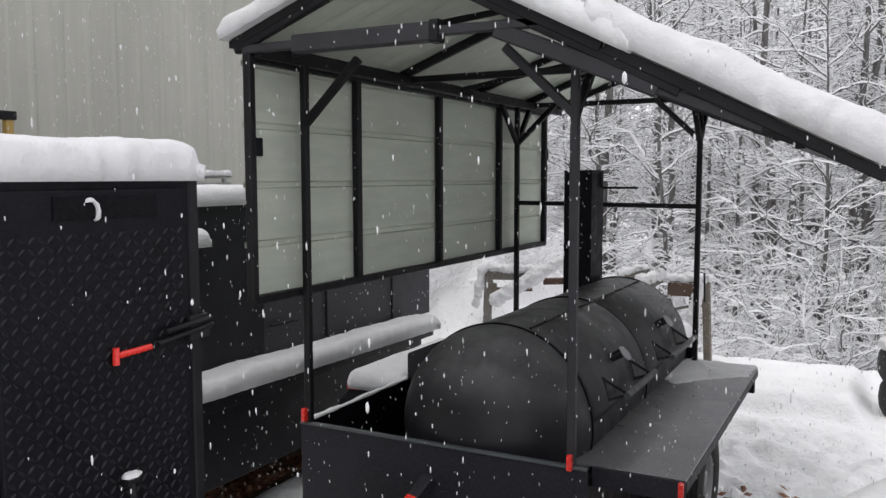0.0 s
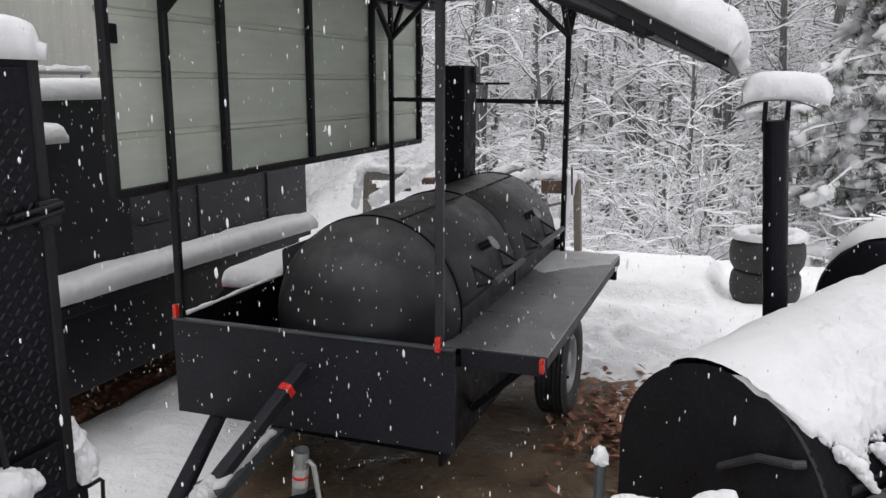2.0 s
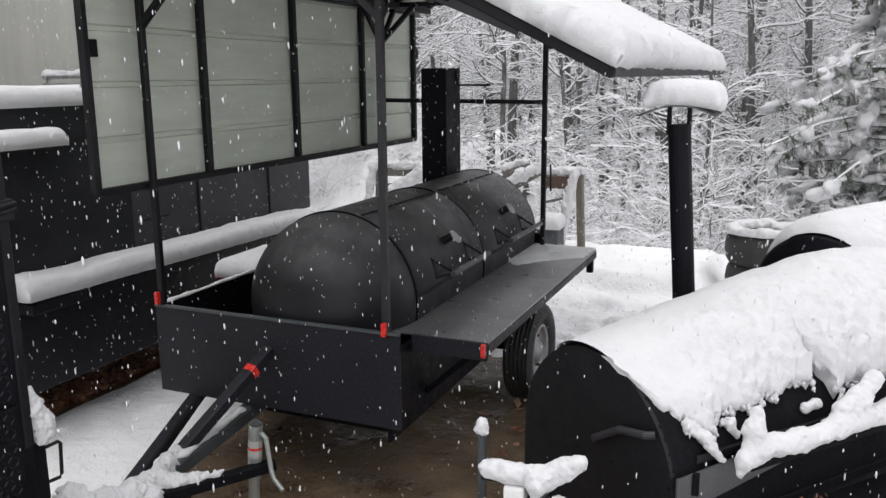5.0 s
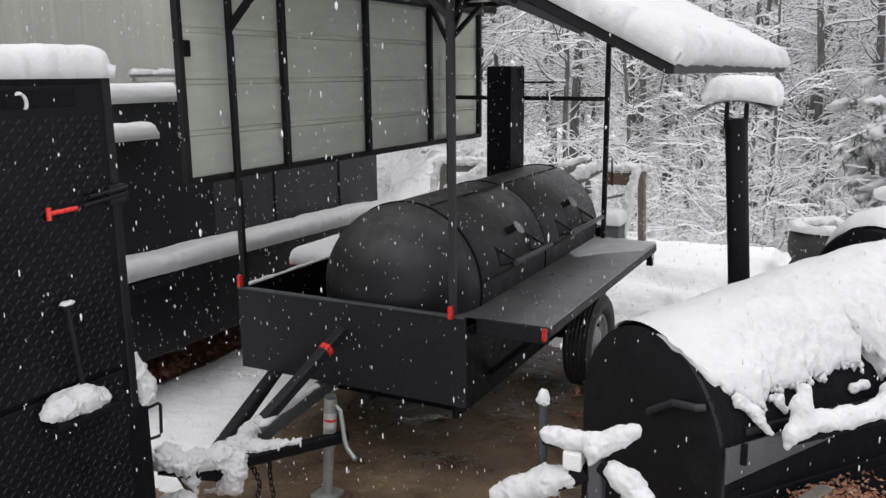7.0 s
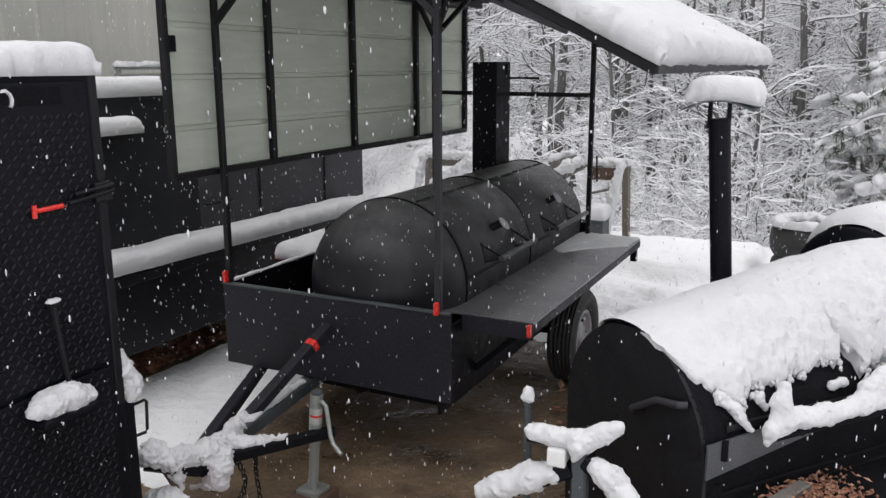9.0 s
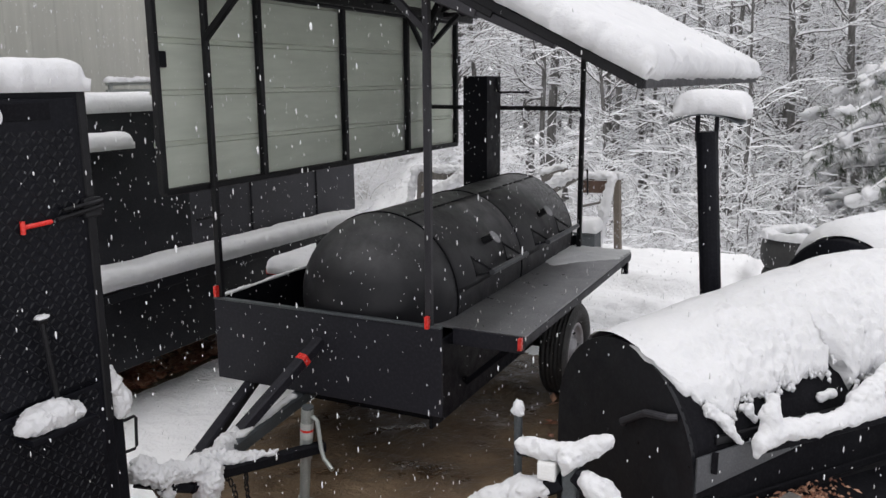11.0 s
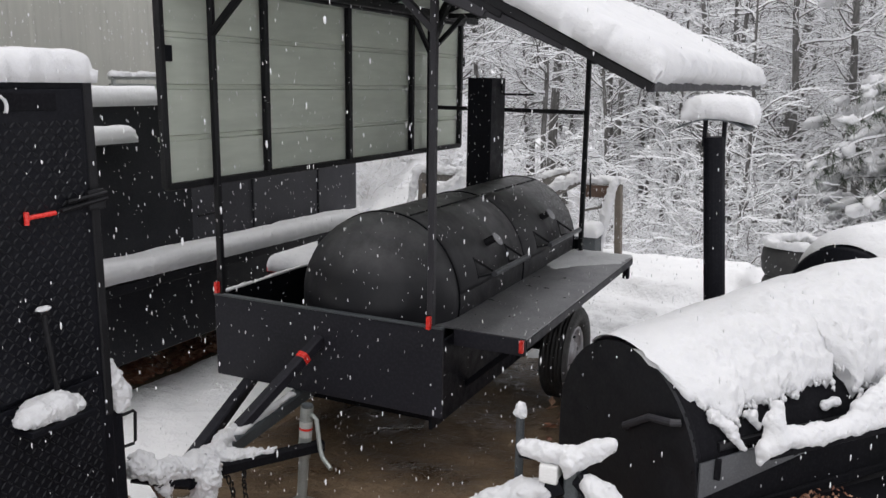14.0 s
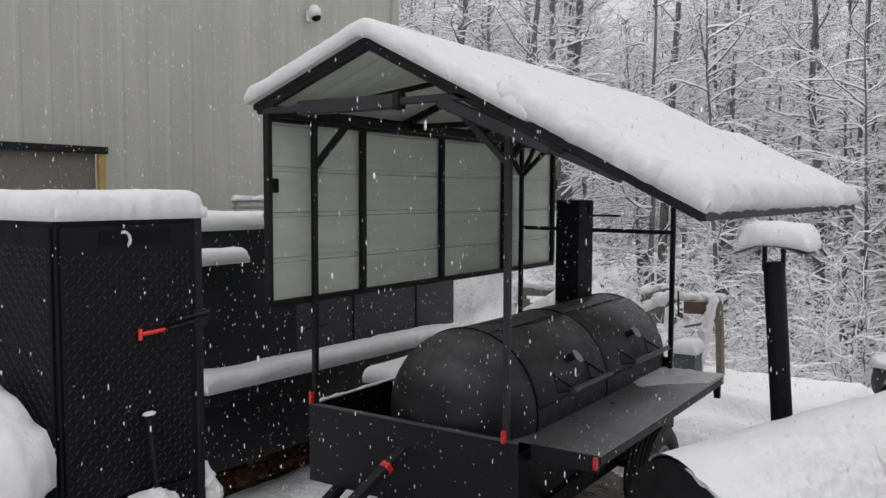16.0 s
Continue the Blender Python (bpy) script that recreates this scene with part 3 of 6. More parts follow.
def smoker_trailer():
    t = thing("smoker_trailer", "matt black tank smoker on a trailer under a snow-topped metal roof", "smoker", (0, 0, 0))
    # tank shell with domed heads
    bm = bmesh.new()
    y0, y1 = 3.90, 6.24
    dome = lambda s, y: [(TR * math.cos(a), y + s * (0.44 if s < 0 else 0.26) * math.sin(a)) for a in (math.pi / 2 * k / 10 for k in range(10, -1, -1))]
    prof = dome(-1, y0) + [(TR, y0 + 0.4), (TR, 5.02), (TR, y1 - 0.3)] + dome(1, y1)[::-1]
    lathe(bm, [(max(r, 0.001), y) for r, y in prof], (TX, 0, TZ), (0, 1, 0), 72)
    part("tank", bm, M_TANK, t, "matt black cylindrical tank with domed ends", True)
    for y in (3.93, 5.022, 6.235):
        bm = bmesh.new()
        lathe(bm, [(TR - 0.004, y - 0.005), (TR + 0.0085, y - 0.003), (TR + 0.0085, y + 0.003), (TR - 0.004, y + 0.005)], (TX, 0, TZ), (0, 1, 0), 96)
        part("seam", bm, M_SOOT, t, "sooty door gap round the tank", True)
    # flat-topped smoke duct between the tank and the raised rear half of the side wall
    bm = bmesh.new()
    dx, dz, tang = -2.425, 1.165, radians(128)
    foot, peak = (TX + TR * math.cos(radians(195)), TZ + TR * math.sin(radians(195))), (TX + (TR + 0.002) * math.cos(tang), TZ + (TR + 0.002) * math.sin(tang))
    outline = [(dx, 0.95), (dx, dz - 0.012), (dx + 0.012, dz), peak, (TX + TR * 0.9 * math.cos(tang), TZ + TR * 0.9 * math.sin(tang)), foot]
    ring_faces(bm, [[bm.verts.new((x, y, z)) for x, z in outline] for y in (4.53, 6.20)])
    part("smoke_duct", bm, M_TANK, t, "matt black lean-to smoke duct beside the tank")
    # two doors: curved plates from the top to below the table side
    on = lambda ang, r, y: Vector((TX + r * math.cos(ang), y, TZ + r * math.sin(ang)))
    lo, hi = radians(5), radians(71)
    for ya, yb in ((3.945, 5.008), (5.036, 6.22)):
        bm = bmesh.new()
        n = 18
        rows = []
        for k in range(n + 1):
            a = lo + (hi - lo) * k / n
            rows.append([bm.verts.new(on(a, r, y)) for r, y in ((TR + 0.001, ya), (TR + 0.012, ya + 0.006), (TR + 0.012, yb - 0.006), (TR + 0.001, yb))])
        ring_faces(bm, rows, True, False)
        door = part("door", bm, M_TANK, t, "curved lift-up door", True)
        # hinge strip along the top
        for k in range(5):
            y = ya + (yb - ya) * (0.1 + 0.2 * k)
            bm = bmesh.new()
            tube(bm, (on(hi + 0.02, TR + 0.012, y - 0.09), on(hi + 0.02, TR + 0.012, y + 0.09)), 0.0065, 8)
            part("hinge", bm, M_FRAME, door)
        # long grab rail on two triangular brackets
        first = ya < 5
        ar, out = radians(11), TR + 0.095
        bm = bmesh.new()
        tube(bm, (on(ar, out, 4.27 if first else 5.36), on(ar, out, 4.90 if first else 6.12)), 0.019, 10)
        part("handle", bm, M_PLATE, door, "long grey grab rail")
        for y in ((4.28, 4.80) if first else (5.38, 5.94)):
            bm = bmesh.new()
            for a2 in (radians(24), radians(11)):
                bar(bm, on(a2, TR + 0.01, y - 0.07), on(ar, out, y + 0.02), 0.015, 0.015)
            bar(bm, on(radians(25), TR + 0.012, y - 0.07), on(radians(10), TR + 0.012, y - 0.07), 0.015, 0.015)
            part("bracket", bm, M_FRAME, door)
        # round vent flap tilted on its stub
        yv, av = (4.47, radians(31)) if first else (5.575, radians(32.5))
        bm = bmesh.new()
        tube(bm, (on(av, TR, yv), on(av, TR + 0.078, yv + 0.01)), 0.026, 10)
        part("vent_stub", bm, M_FRAME, door)
        bm = bmesh.new()
        c = on(av - 0.02, TR + 0.085, yv + 0.03)
        out_dir, along = Vector((0.80, -0.45, 0.40)).normalized(), Vector((0.25, 0.35, -0.62))
        along = (along - out_dir * along.dot(out_dir)).normalized()
        wide = out_dir.cross(along)
        rim = [along * 0.050 * math.cos(a) + wide * 0.024 * math.sin(a) for a in (2 * math.pi * k / 16 for k in range(16))]
        ring_faces(bm, [[bm.verts.new(c + p - out_dir * 0.004) for p in rim], [bm.verts.new(c + p + out_dir * 0.004) for p in rim]])
        part("vent_flap", bm, M_RIM, door, "pale leaf-shaped vent flap")
    # square chimney stack
    bm = bmesh.new()
    block(bm, -1.865, -1.65, 5.92, 6.22, 1.25, 2.345, 0.006)
    top = max(bm.faces, key=lambda f: f.calc_center_median().z + f.calc_area())
    bmesh.ops.inset_region(bm, faces=[top], thickness=0.012)
    bmesh.ops.translate(bm, verts=list(top.verts), vec=(0, 0, -0.2))
    part("chimney", bm, M_BLACK, t, "square black chimney stack")
    bm = bmesh.new()
    tube(bm, ((-1.646, 6.12, 2.33), (-1.64, 6.12, 2.225), (-1.62, 6.13, 2.212), (-1.36, 6.13, 2.212)), 0.010, 6)
    part("damper_rod", bm, M_FRAME, t)
    # open box round the tank
    bm = bmesh.new()
    block(bm, XL - 0.04, -0.86, YF - 0.02, YF, 0.488, 1.0, 0.003)
    part("front_panel", bm, M_BOX, t, "grey-black steel front panel")
    bm = bmesh.new()
    bar(bm, (XL - 0.04, YF - 0.012, 1.004), (-0.86, YF - 0.012, 1.004), 0.034, 0.012)
    part("front_lip", bm, M_ARM, t)
    bm = bmesh.new()
    block(bm, XL - 0.04, XL - 0.02, YF + 0.002, 6.35, 0.488, 1.0, 0.003)
    part("side_panel", bm, M_BLACK, t)
    bm = bmesh.new()
    block(bm, -0.95, -0.93, YF + 0.002, 6.35, 0.40, 0.88, 0.003)
    part("side_panel", bm, M_BLACK, t)
    bm = bmesh.new()
    block(bm, XL - 0.018, -0.95, 6.33, 6.35, 0.45, 1.0, 0.003)
    part("back_panel", bm, M_BLACK, t)
    bm = bmesh.new()
    block(bm, XL - 0.018, -0.952, YF + 0.002, 6.328, 0.489, 0.505, 0.003)
    part("floor_plate", bm, M_BLACK, t)
    bm = bmesh.new()
    block(bm, -1.86, -1.0, 3.62, 4.35, 0.36, 0.488, 0.01)
    part("firebox", bm, M_SOOT, t, "black steel firebox under the front")
    # axle, springs, wheels
    bm = bmesh.new()
    tube(bm, ((-2.65, 5.3, 0.36), (-0.72, 5.3, 0.36)), 0.035, 10)
    part("axle", bm, M_BLACK, t)
    for x in (XL + 0.06, -1.0):
        bm = bmesh.new()
        bar(bm, (x, 4.0, 0.43), (x, 6.35, 0.43), 0.05, 0.08)
        part("chassis_rail", bm, M_BLACK, t)
    tyre_wheel(t, -0.745, 5.3, 0.34, 0.345, 0.21, 1)
    tyre_wheel(t, -2.66, 5.15, 0.34, 0.345, 0.21, -1)
    bm = bmesh.new()
    prof = [(4.30, 0.52), (4.36, 0.68), (4.47, 0.81), (4.60, 0.865), (5.5, 0.87), (5.70, 0.84), (5.80, 0.74), (5.84, 0.56)]
    rows = [[bm.verts.new((x, y, z + dz)) for x, dz in ((-2.92, -0.02), (-2.91, 0.0), (-2.47, 0.0), (-2.47, -0.02))] for y, z in prof]
    ring_faces(bm, rows, True)
    part("fender", bm, M_BLACK, t, "black wheel fender", True)
    bm = bmesh.new()
    block(bm, -2.93, -2.84, 4.57, 4.60, 0.855, 0.895, 0.006)
    part("reflector", bm, M_RED, t, "red side lamp on the fender")
    # work table
    bm = bmesh.new()
    block(bm, -1.06, -0.492, 3.72, 6.24, 0.906, 0.918, 0.003)
    part("table_top", bm, M_TABLE, t, "worn grey steel work table")
    bm = bmesh.new()
    block(bm, -0.928, -0.494, 3.70, 3.722, 0.818, 0.914, 0.003)
    block(bm, -0.512, -0.490, 3.722, 6.24, 0.852, 0.904, 0.003)
    part("table_skirt", bm, M_BOX, t)
    bm = bmesh.new()
    bar(bm, (-0.53, 6.20, 0.85), (-0.53, 6.20, 0.74), 0.05)
    part("table_bracket", bm, M_BLACK, t)
    for y in (3.9, 4.7, 5.95):
        bm = bmesh.new()
        bar(bm, (-0.57, y, 0.85), (-0.93, y, 0.52), 0.035)
        part("table_brace", bm, M_BLACK, t)
    marker(t, XR + 0.004, YF - 0.022, 1.03)
    marker(t, XL - 0.004, YF - 0.022, 1.052)
    marker(t, -0.508, 3.70, 0.878)
    # posts and knee braces
    for x in (XL, XR):
        for y in (YF, YB):
            z1 = 2.88
            bm = bmesh.new()
            bar(bm, (x, y, 0.75 if y == YB else 1.0), (x, y, z1), 0.038)
            part("post", bm, M_FRAME_GREY if (x, y) == (XR, YF) else M_FRAME, t)
            s = 1 if x == XL else -1
            bm = bmesh.new()
            bar(bm, (x, y, 2.56), (x + s * 0.33, y, 2.87), 0.04)
            part("knee_brace", bm, M_FRAME_GREY if x == XR else M_FRAME, t)
            for dy in {(XL, YF): (), (XR, YF): (0.33,)}.get((x, y), (-0.33, 0.28)):
                bm = bmesh.new()
                bar(bm, (x, y, 2.56), (x, y + dy, 2.87), 0.038)
                part("knee_brace", bm, M_FRAME, t)
    bm = bmesh.new()
    bar(bm, (XL, YB, 2.085), (XR, YB, 2.075), 0.035)
    part("cross_bar", bm, M_FRAME, t)
    bm = bmesh.new()
    bar(bm, (-0.885, YB, 1.585), (-0.878, YB, 1.37), 0.012, 0.016)
    part("latch_pin", bm, M_FRAME, t)
    # roof frame
    RX, RZ, EX, EZ, FX, FZ = -1.63, 3.255, -2.50, 2.935, 0.25, 2.296
    y0, y1 = 3.045, 7.55
    slope = (RZ - FZ) / (FX - RX)
    rz = lambda x: RZ - (x - RX) * slope if x > RX else RZ - (RX - x) * (RZ - EZ) / (RX - EX)
    for x in (XL, XR):
        bm = bmesh.new()
        bar(bm, (x, y0 + 0.03, 2.885), (x, y1 - 0.3, 2.885), 0.05, 0.06)
        part("top_rail", bm, M_FRAME, t)
    for i, y in enumerate((3.06, 4.5, 5.6, 6.6, 7.3)):
        m = M_FRAME_GREY if i < 1 else M_FRAME
        bm = bmesh.new()
        bar(bm, (EX, y, rz(EX) - 0.035), (RX, y, RZ - 0.035), 0.04, 0.05)
        part("rafter", bm, M_FRAME, t)
        bm = bmesh.new()
        bar(bm, (RX, y, RZ - 0.035), (-0.42, y, rz(-0.42) - 0.035), 0.04, 0.05)
        part("rafter", bm, M_FRAME, t)
        if i in (0, 1, 3):
            bm = bmesh.new()
            bar(bm, (EX + 0.05, y, 2.895), (-0.88, y, 2.895), 0.04, 0.04)
            part("tie_beam", bm, m, t)
        bm = bmesh.new()
        bar(bm, (-1.13, y + 0.01, 2.872), (-0.135, y + 0.01, 2.463), 0.035, 0.042)
        part("flap_arm", bm, M_FRAME_GREY, t)
        bm = bmesh.new()
        bar(bm, (-1.15, y + 0.01, 2.880), (-0.50, y + 0.01, 2.613), 0.055, 0.068)
        part("arm_sleeve", bm, M_FRAME_GREY, t)
    bm = bmesh.new()
    bar(bm, (-2.15, 3.06, 2.895), (-1.44, 3.06, 2.895), 0.062, 0.082)
    part("beam_sleeve", bm, M_FRAME_GREY, t)
    bm = bmesh.new()
    bar(bm, (-1.44, 3.06, 2.895), (-1.40, 3.06, 2.895), 0.07, 0.095)
    part("sleeve_collar", bm, M_FRAME, t)
    for x in (-1.66, -1.15, -0.66):
        bm = bmesh.new()
        bar(bm, (x, y0 + 0.03, rz(x) - 0.02), (x, y1 - 0.05, rz(x) - 0.02), 0.04, 0.03)
        part("purlin", bm, M_FRAME, t)
    for x in (-0.5, -0.02):
        bm = bmesh.new()
        bar(bm, (x, y0 + 0.1, rz(x) - 0.03), (x, y1 - 0.05, rz(x) - 0.03), 0.035, 0.03)
        part("purlin", bm, M_FRAME, t)
    # diagonal wind braces under the left slope
    for ya, yb in ((3.3, 4.2), (5.2, 6.1)):
        bm = bmesh.new()
        bar(bm, (-2.36, ya, 2.9), (RX, yb, RZ - 0.06), 0.035)
        part("wind_brace", bm, M_FRAME, t)
    # roof sheets and their edge angles
    def sheet(name, xa, xb, mat, dz=0.0):
        bm = bmesh.new()
        n = 26
        rows = []
        for y in [y0 + (y1 - y0) * k / (n * 3) for k in range(n * 3 + 1)]:
            rows.append(y)
        up, dn = [], []
        for k, y in enumerate(rows):
            h = 0.012 if k % 3 == 0 else 0.0
            up.append([bm.verts.new((x, y, rz(x) + h + dz)) for x in (xa, xb)])
            dn.append([bm.verts.new((x, y, rz(x) + h - 0.004 + dz)) for x in (xa, xb)])
        for a, b in zip(up, up[1:]):
            bm.faces.new((a[0], a[1], b[1], b[0]))
        for a, b in zip(dn, dn[1:]):
            bm.faces.new((a[0], b[0], b[1], a[1]))
        part(name, bm, mat, t, "sage-grey ribbed roof sheet")
    sheet("roof_sheet", EX - 0.02, RX, M_SHEET)
    sheet("roof_sheet", RX + 0.002, -0.62, M_SHEET)
    sheet("roof_flap", -0.66, FX, M_SHEET, 0.015)
    for pa, pb in (((-0.70, y0, rz(-0.70) - 0.005), (FX, y0, FZ - 0.005)), ((FX, y0, FZ), (FX, y1, FZ)), ((EX - 0.02, y0, EZ - 0.01), (EX - 0.02, y1, EZ - 0.01)),
                   ((EX, y0 + 0.0, EZ - 0.01), (RX, y0, RZ - 0.01)), ((RX, y0, RZ - 0.01), (-0.715, y0, rz(-0.715) - 0.01)),
                   ((-0.70, y1, rz(-0.70) - 0.005), (FX, y1, FZ - 0.005))):
        bm = bmesh.new()
        bar(bm, pa, pb, 0.025, 0.042)
        part("edge_angle", bm, M_FRAME_GREY if pa[0] == pb[0] == FX else M_FRAME, t)
    # hanging side wall of ribbed sheets in a tube frame
    px = -2.455
    za, zb, ya, yb = 1.697, 2.885, 3.068, 7.0
    bm = bmesh.new()
    zs = []
    z = za
    while z < zb - 0.001:
        for dz, o in ((0.0, 0.0), (0.25, 0.0), (0.256, -0.02), (0.28, -0.02), (0.288, 0.0)):
            if z + dz <= zb:
                zs.append((z + dz, o))
        z += 0.29
    rows = [[bm.verts.new((px - 0.004 + o, y, z)) for z, o in zs] for y in (ya, yb)]
    rows2 = [[bm.verts.new((px - 0.010 + o, y, z)) for z, o in zs] for y in (ya, yb)]
    for k in range(len(zs) - 1):
        bm.faces.new((rows[0][k], rows[1][k], rows[1][k + 1], rows[0][k + 1]))
        bm.faces.new((rows2[0][k], rows2[0][k + 1], rows2[1][k + 1], rows2[1][k]))
    part("wall_sheet", bm, M_SHEET, t, "sage-grey ribbed side sheeting")
    for y in (ya, 3.985, 4.99, 6.0, yb):
        bm = bmesh.new()
        bar(bm, (px + 0.02, y, za), (px + 0.02, y, zb), 0.045)
        part("wall_stud", bm, M_FRAME, t)
    for z in (za, zb):
        bm = bmesh.new()
        bar(bm, (px + 0.021, ya, z), (px + 0.021, yb, z), 0.045, 0.04 if z == za else 0.1)
        part("wall_rail", bm, M_FRAME, t)
    for y, z in ((ya, 2.395), (yb + 0.02, 2.455)):
        bm = bmesh.new()
        block(bm, px - 0.01, px + 0.02, y + 0.02, y + 0.095, z, z + 0.09, 0.006)
        part("hasp_plate", bm, M_BLACK, t)
    # tongue, coupler
    for p, q, w in (((-2.26, 3.55, 0.45), (-1.76, 2.40, 0.44), 0.07), ((-1.33, 2.95, 0.425), (-1.64, 2.40, 0.44), 0.055), ((-1.655, 3.42, 0.825), (-1.80, 2.76, 0.43), 0.066)):
        bm = bmesh.new()
        bar(bm, p, q, w)
        part("tongue_bar", bm, M_SOOT if w == 0.055 else M_BOX, t)
    bm = bmesh.new()
    bar(bm, (-1.86, 3.6, 0.43), (-1.70, 2.36, 0.43), 0.085, 0.085)
    part("tongue_beam", bm, M_ARM, t, "weathered centre beam dusted with snow")
    bm = bmesh.new()
    bar(bm, (-1.681, 3.302, 0.7544), (-1.688, 3.271, 0.7358), 0.070)
    part("reflector", bm, M_RED, t, "red tape band on the strut")
    bm = bmesh.new()
    bar(bm, (-1.665, 2.46, 0.42), (-1.66, 2.30, 0.43), 0.075, 0.07, 0.2)
    bar(bm, (-1.66, 2.30, 0.43), (-1.69, 2.16, 0.495), 0.065, 0.06, 0.3)
    bar(bm, (-1.69, 2.16, 0.495), (-1.775, 2.08, 0.53), 0.05, 0.05, 0.3)
    part("coupler", bm, M_BLACK, t, "black ball coupler")
    bm = bmesh.new()
    bar(bm, (-1.75, 2.16, 0.49), (-1.652, 2.16, 0.375), 0.022)
    part("coupler_latch", bm, M_BRICK, t, "rusty coupler link")
    # safety chains: links turned by quarters
    for (x, y), sway in (((-1.60, 2.50), 0.03), ((-1.55, 2.585), -0.02)):
        bm = bmesh.new()
        for k in range(11):
            c = Vector((x + sway * math.sin(k * 0.5), y + 0.02 * math.sin(k * 0.4), 0.40 - 0.033 * k))
            d = Vector((1, 0, 0)) if k % 2 else Vector((0, 1, 0))
            tube(bm, [c + d * 0.011 * math.cos(a) + Vector((0, 0, 0.024 * math.sin(a))) for a in (2 * math.pi * i / 8 for i in range(9))], 0.0045, 5)
        part("safety_chain", bm, M_FRAME, t)
    jack = new("jack")
    jack.parent = t
    bm = bmesh.new()
    top, low = Vector((-1.388, 2.9, 0.645)), Vector((-1.436, 2.9, 0.1))
    down = lambda k: top.lerp(low, k)
    tube(bm, (top, down(0.52)), 0.034, 14)
    part("jack_tube", bm, M_GALV, jack, "galvanised jack tube")
    bm = bmesh.new()
    tube(bm, (down(0.51), low), 0.027, 12)
    part("jack_leg", bm, M_GALV, jack)
    bm = bmesh.new()
    block(bm, low.x - 0.065, low.x + 0.065, 2.835, 2.965, 0.075, 0.10, 0.004)
    part("jack_foot", bm, M_GALV, jack)
    bm = bmesh.new()
    block(bm, low.x - 0.10, low.x + 0.10, 2.80, 3.0, -0.05, 0.074, 0.01)
    part("footing_block", bm, M_BRICK, jack, "damp wooden block under the jack")
    bm = bmesh.new()
    tube(bm, (top, top + Vector((0.001, 0, 0.012))), 0.031, 14)
    part("jack_cap", bm, M_ARM, jack)
    bm = bmesh.new()
    tube(bm, (down(0.14), down(0.30)), 0.0348, 14)
    sticker = part("sticker", bm, M_STICKER, jack, "faded white and red sticker on the jack tube")
    bm = bmesh.new()
    tube(bm, (down(0.205), down(0.228)), 0.0354, 14)
    part("sticker_band", bm, M_RED, sticker)
    bm = bmesh.new()
    tube(bm, (down(0.08), (-1.345, 2.89, 0.607), (-1.325, 2.89, 0.59), (-1.29, 2.87, 0.44), (-1.27, 2.86, 0.405), (-1.20, 2.83, 0.37)), 0.012, 8)
    part("jack_crank", bm, M_GALV, jack)
    return t, rz


trailer, roof_z = smoker_trailer()

# roof snow: each slab lies on its slope
def slope_pad(name, xa, xb, y0, y1, thick, label, seed, lift=0.012, **kw):
    za, zb = roof_z(xa) + lift, roof_z(xb) + lift
    d = Vector((xb - xa, 0, zb - za))
    m = Matrix.Translation(((xa + xb) / 2, (y0 + y1) / 2, (za + zb) / 2)) @ Matrix.Rotation(-math.atan2(zb - za, xb - xa), 4, 'Y')
    return snow_pad(name, d.length, y1 - y0, thick, m, label, seed, **kw)


def ridge_pad():
    """Snow over the ridge: one layer that folds over both slopes."""
    xa, xb, y0, y1 = -2.53, -0.60, 2.99, 7.52
    mid = (xa + xb) / 2
    round_ridge = lambda x: (roof_z(mid + x - 0.05) + 2 * roof_z(mid + x) + roof_z(mid + x + 0.05)) / 4 + 0.02
    snow_pad("roof_snow", xb - xa, y1 - y0, 0.102, pose(mid, (y0 + y1) / 2, 0), "thick fresh snow folded over the roof ridge", 1, step=0.035, fold=round_ridge, rag=0.035, rough=0.14)


ridge_pad()
slope_pad("roof_snow", -0.80, 0.26, 3.0, 7.50, 0.13, "thick fresh snow on the hinged roof flap", 3, 0.035, step=0.03, rag=0.07, rough=0.22)

# fender snow and the thin line on the box edge
snow_pad("fender_snow", 0.42, 1.26, 0.13, pose(-2.7, 5.2, 0.872), "snow heaped on the wheel fender", 4, rag=0.02)
snow_ridge("edge_snow", [(XL - 0.03, 3.46, 1.0), (XL - 0.03, 4.0, 1.0), (XL - 0.03, 4.5, 1.0)], 0.03, 0.014, "thin line of snow on the box edge", 6)

def table_frost():
    """A ragged patch of frozen slush on the far corner of the table."""
    bm = bmesh.new()
    loop = [(-1.045, 5.62), (-0.92, 5.47), (-0.80, 5.66), (-0.66, 5.78), (-0.51, 5.93), (-0.505, 6.14), (-0.505, 6.30), (-0.80, 6.31), (-1.045, 6.30)]
    edge = []
    for (xa, ya), (xb, yb) in zip(loop, loop[1:] + loop[:1]):
        for k in range(9):
            x, y = xa + (xb - xa) * k / 9, ya + (yb - ya) * k / 9
            edge.append((min(-0.497, x + 0.03 * fbm(x * 18, y * 18, 1)), y + 0.03 * fbm(x * 18, y * 18, 7)))
    cx, cy = -0.80, 5.95
    rings = []
    for k, z in ((1.0, 0.9185), (0.97, 0.9225), (0.85, 0.927), (0.4, 0.932), (0.02, 0.934)):
        rings.append([bm.verts.new((cx + (x - cx) * k, cy + (y - cy) * k, z + 0.004 * fbm(x * 30, y * 30, k) * (k < 1))) for x, y in edge])
    ring_faces(bm, rings)
    tagged(part("frost_patch", bm, M_FROST), "grey frozen slush on the table corner", "frost")


table_frost()


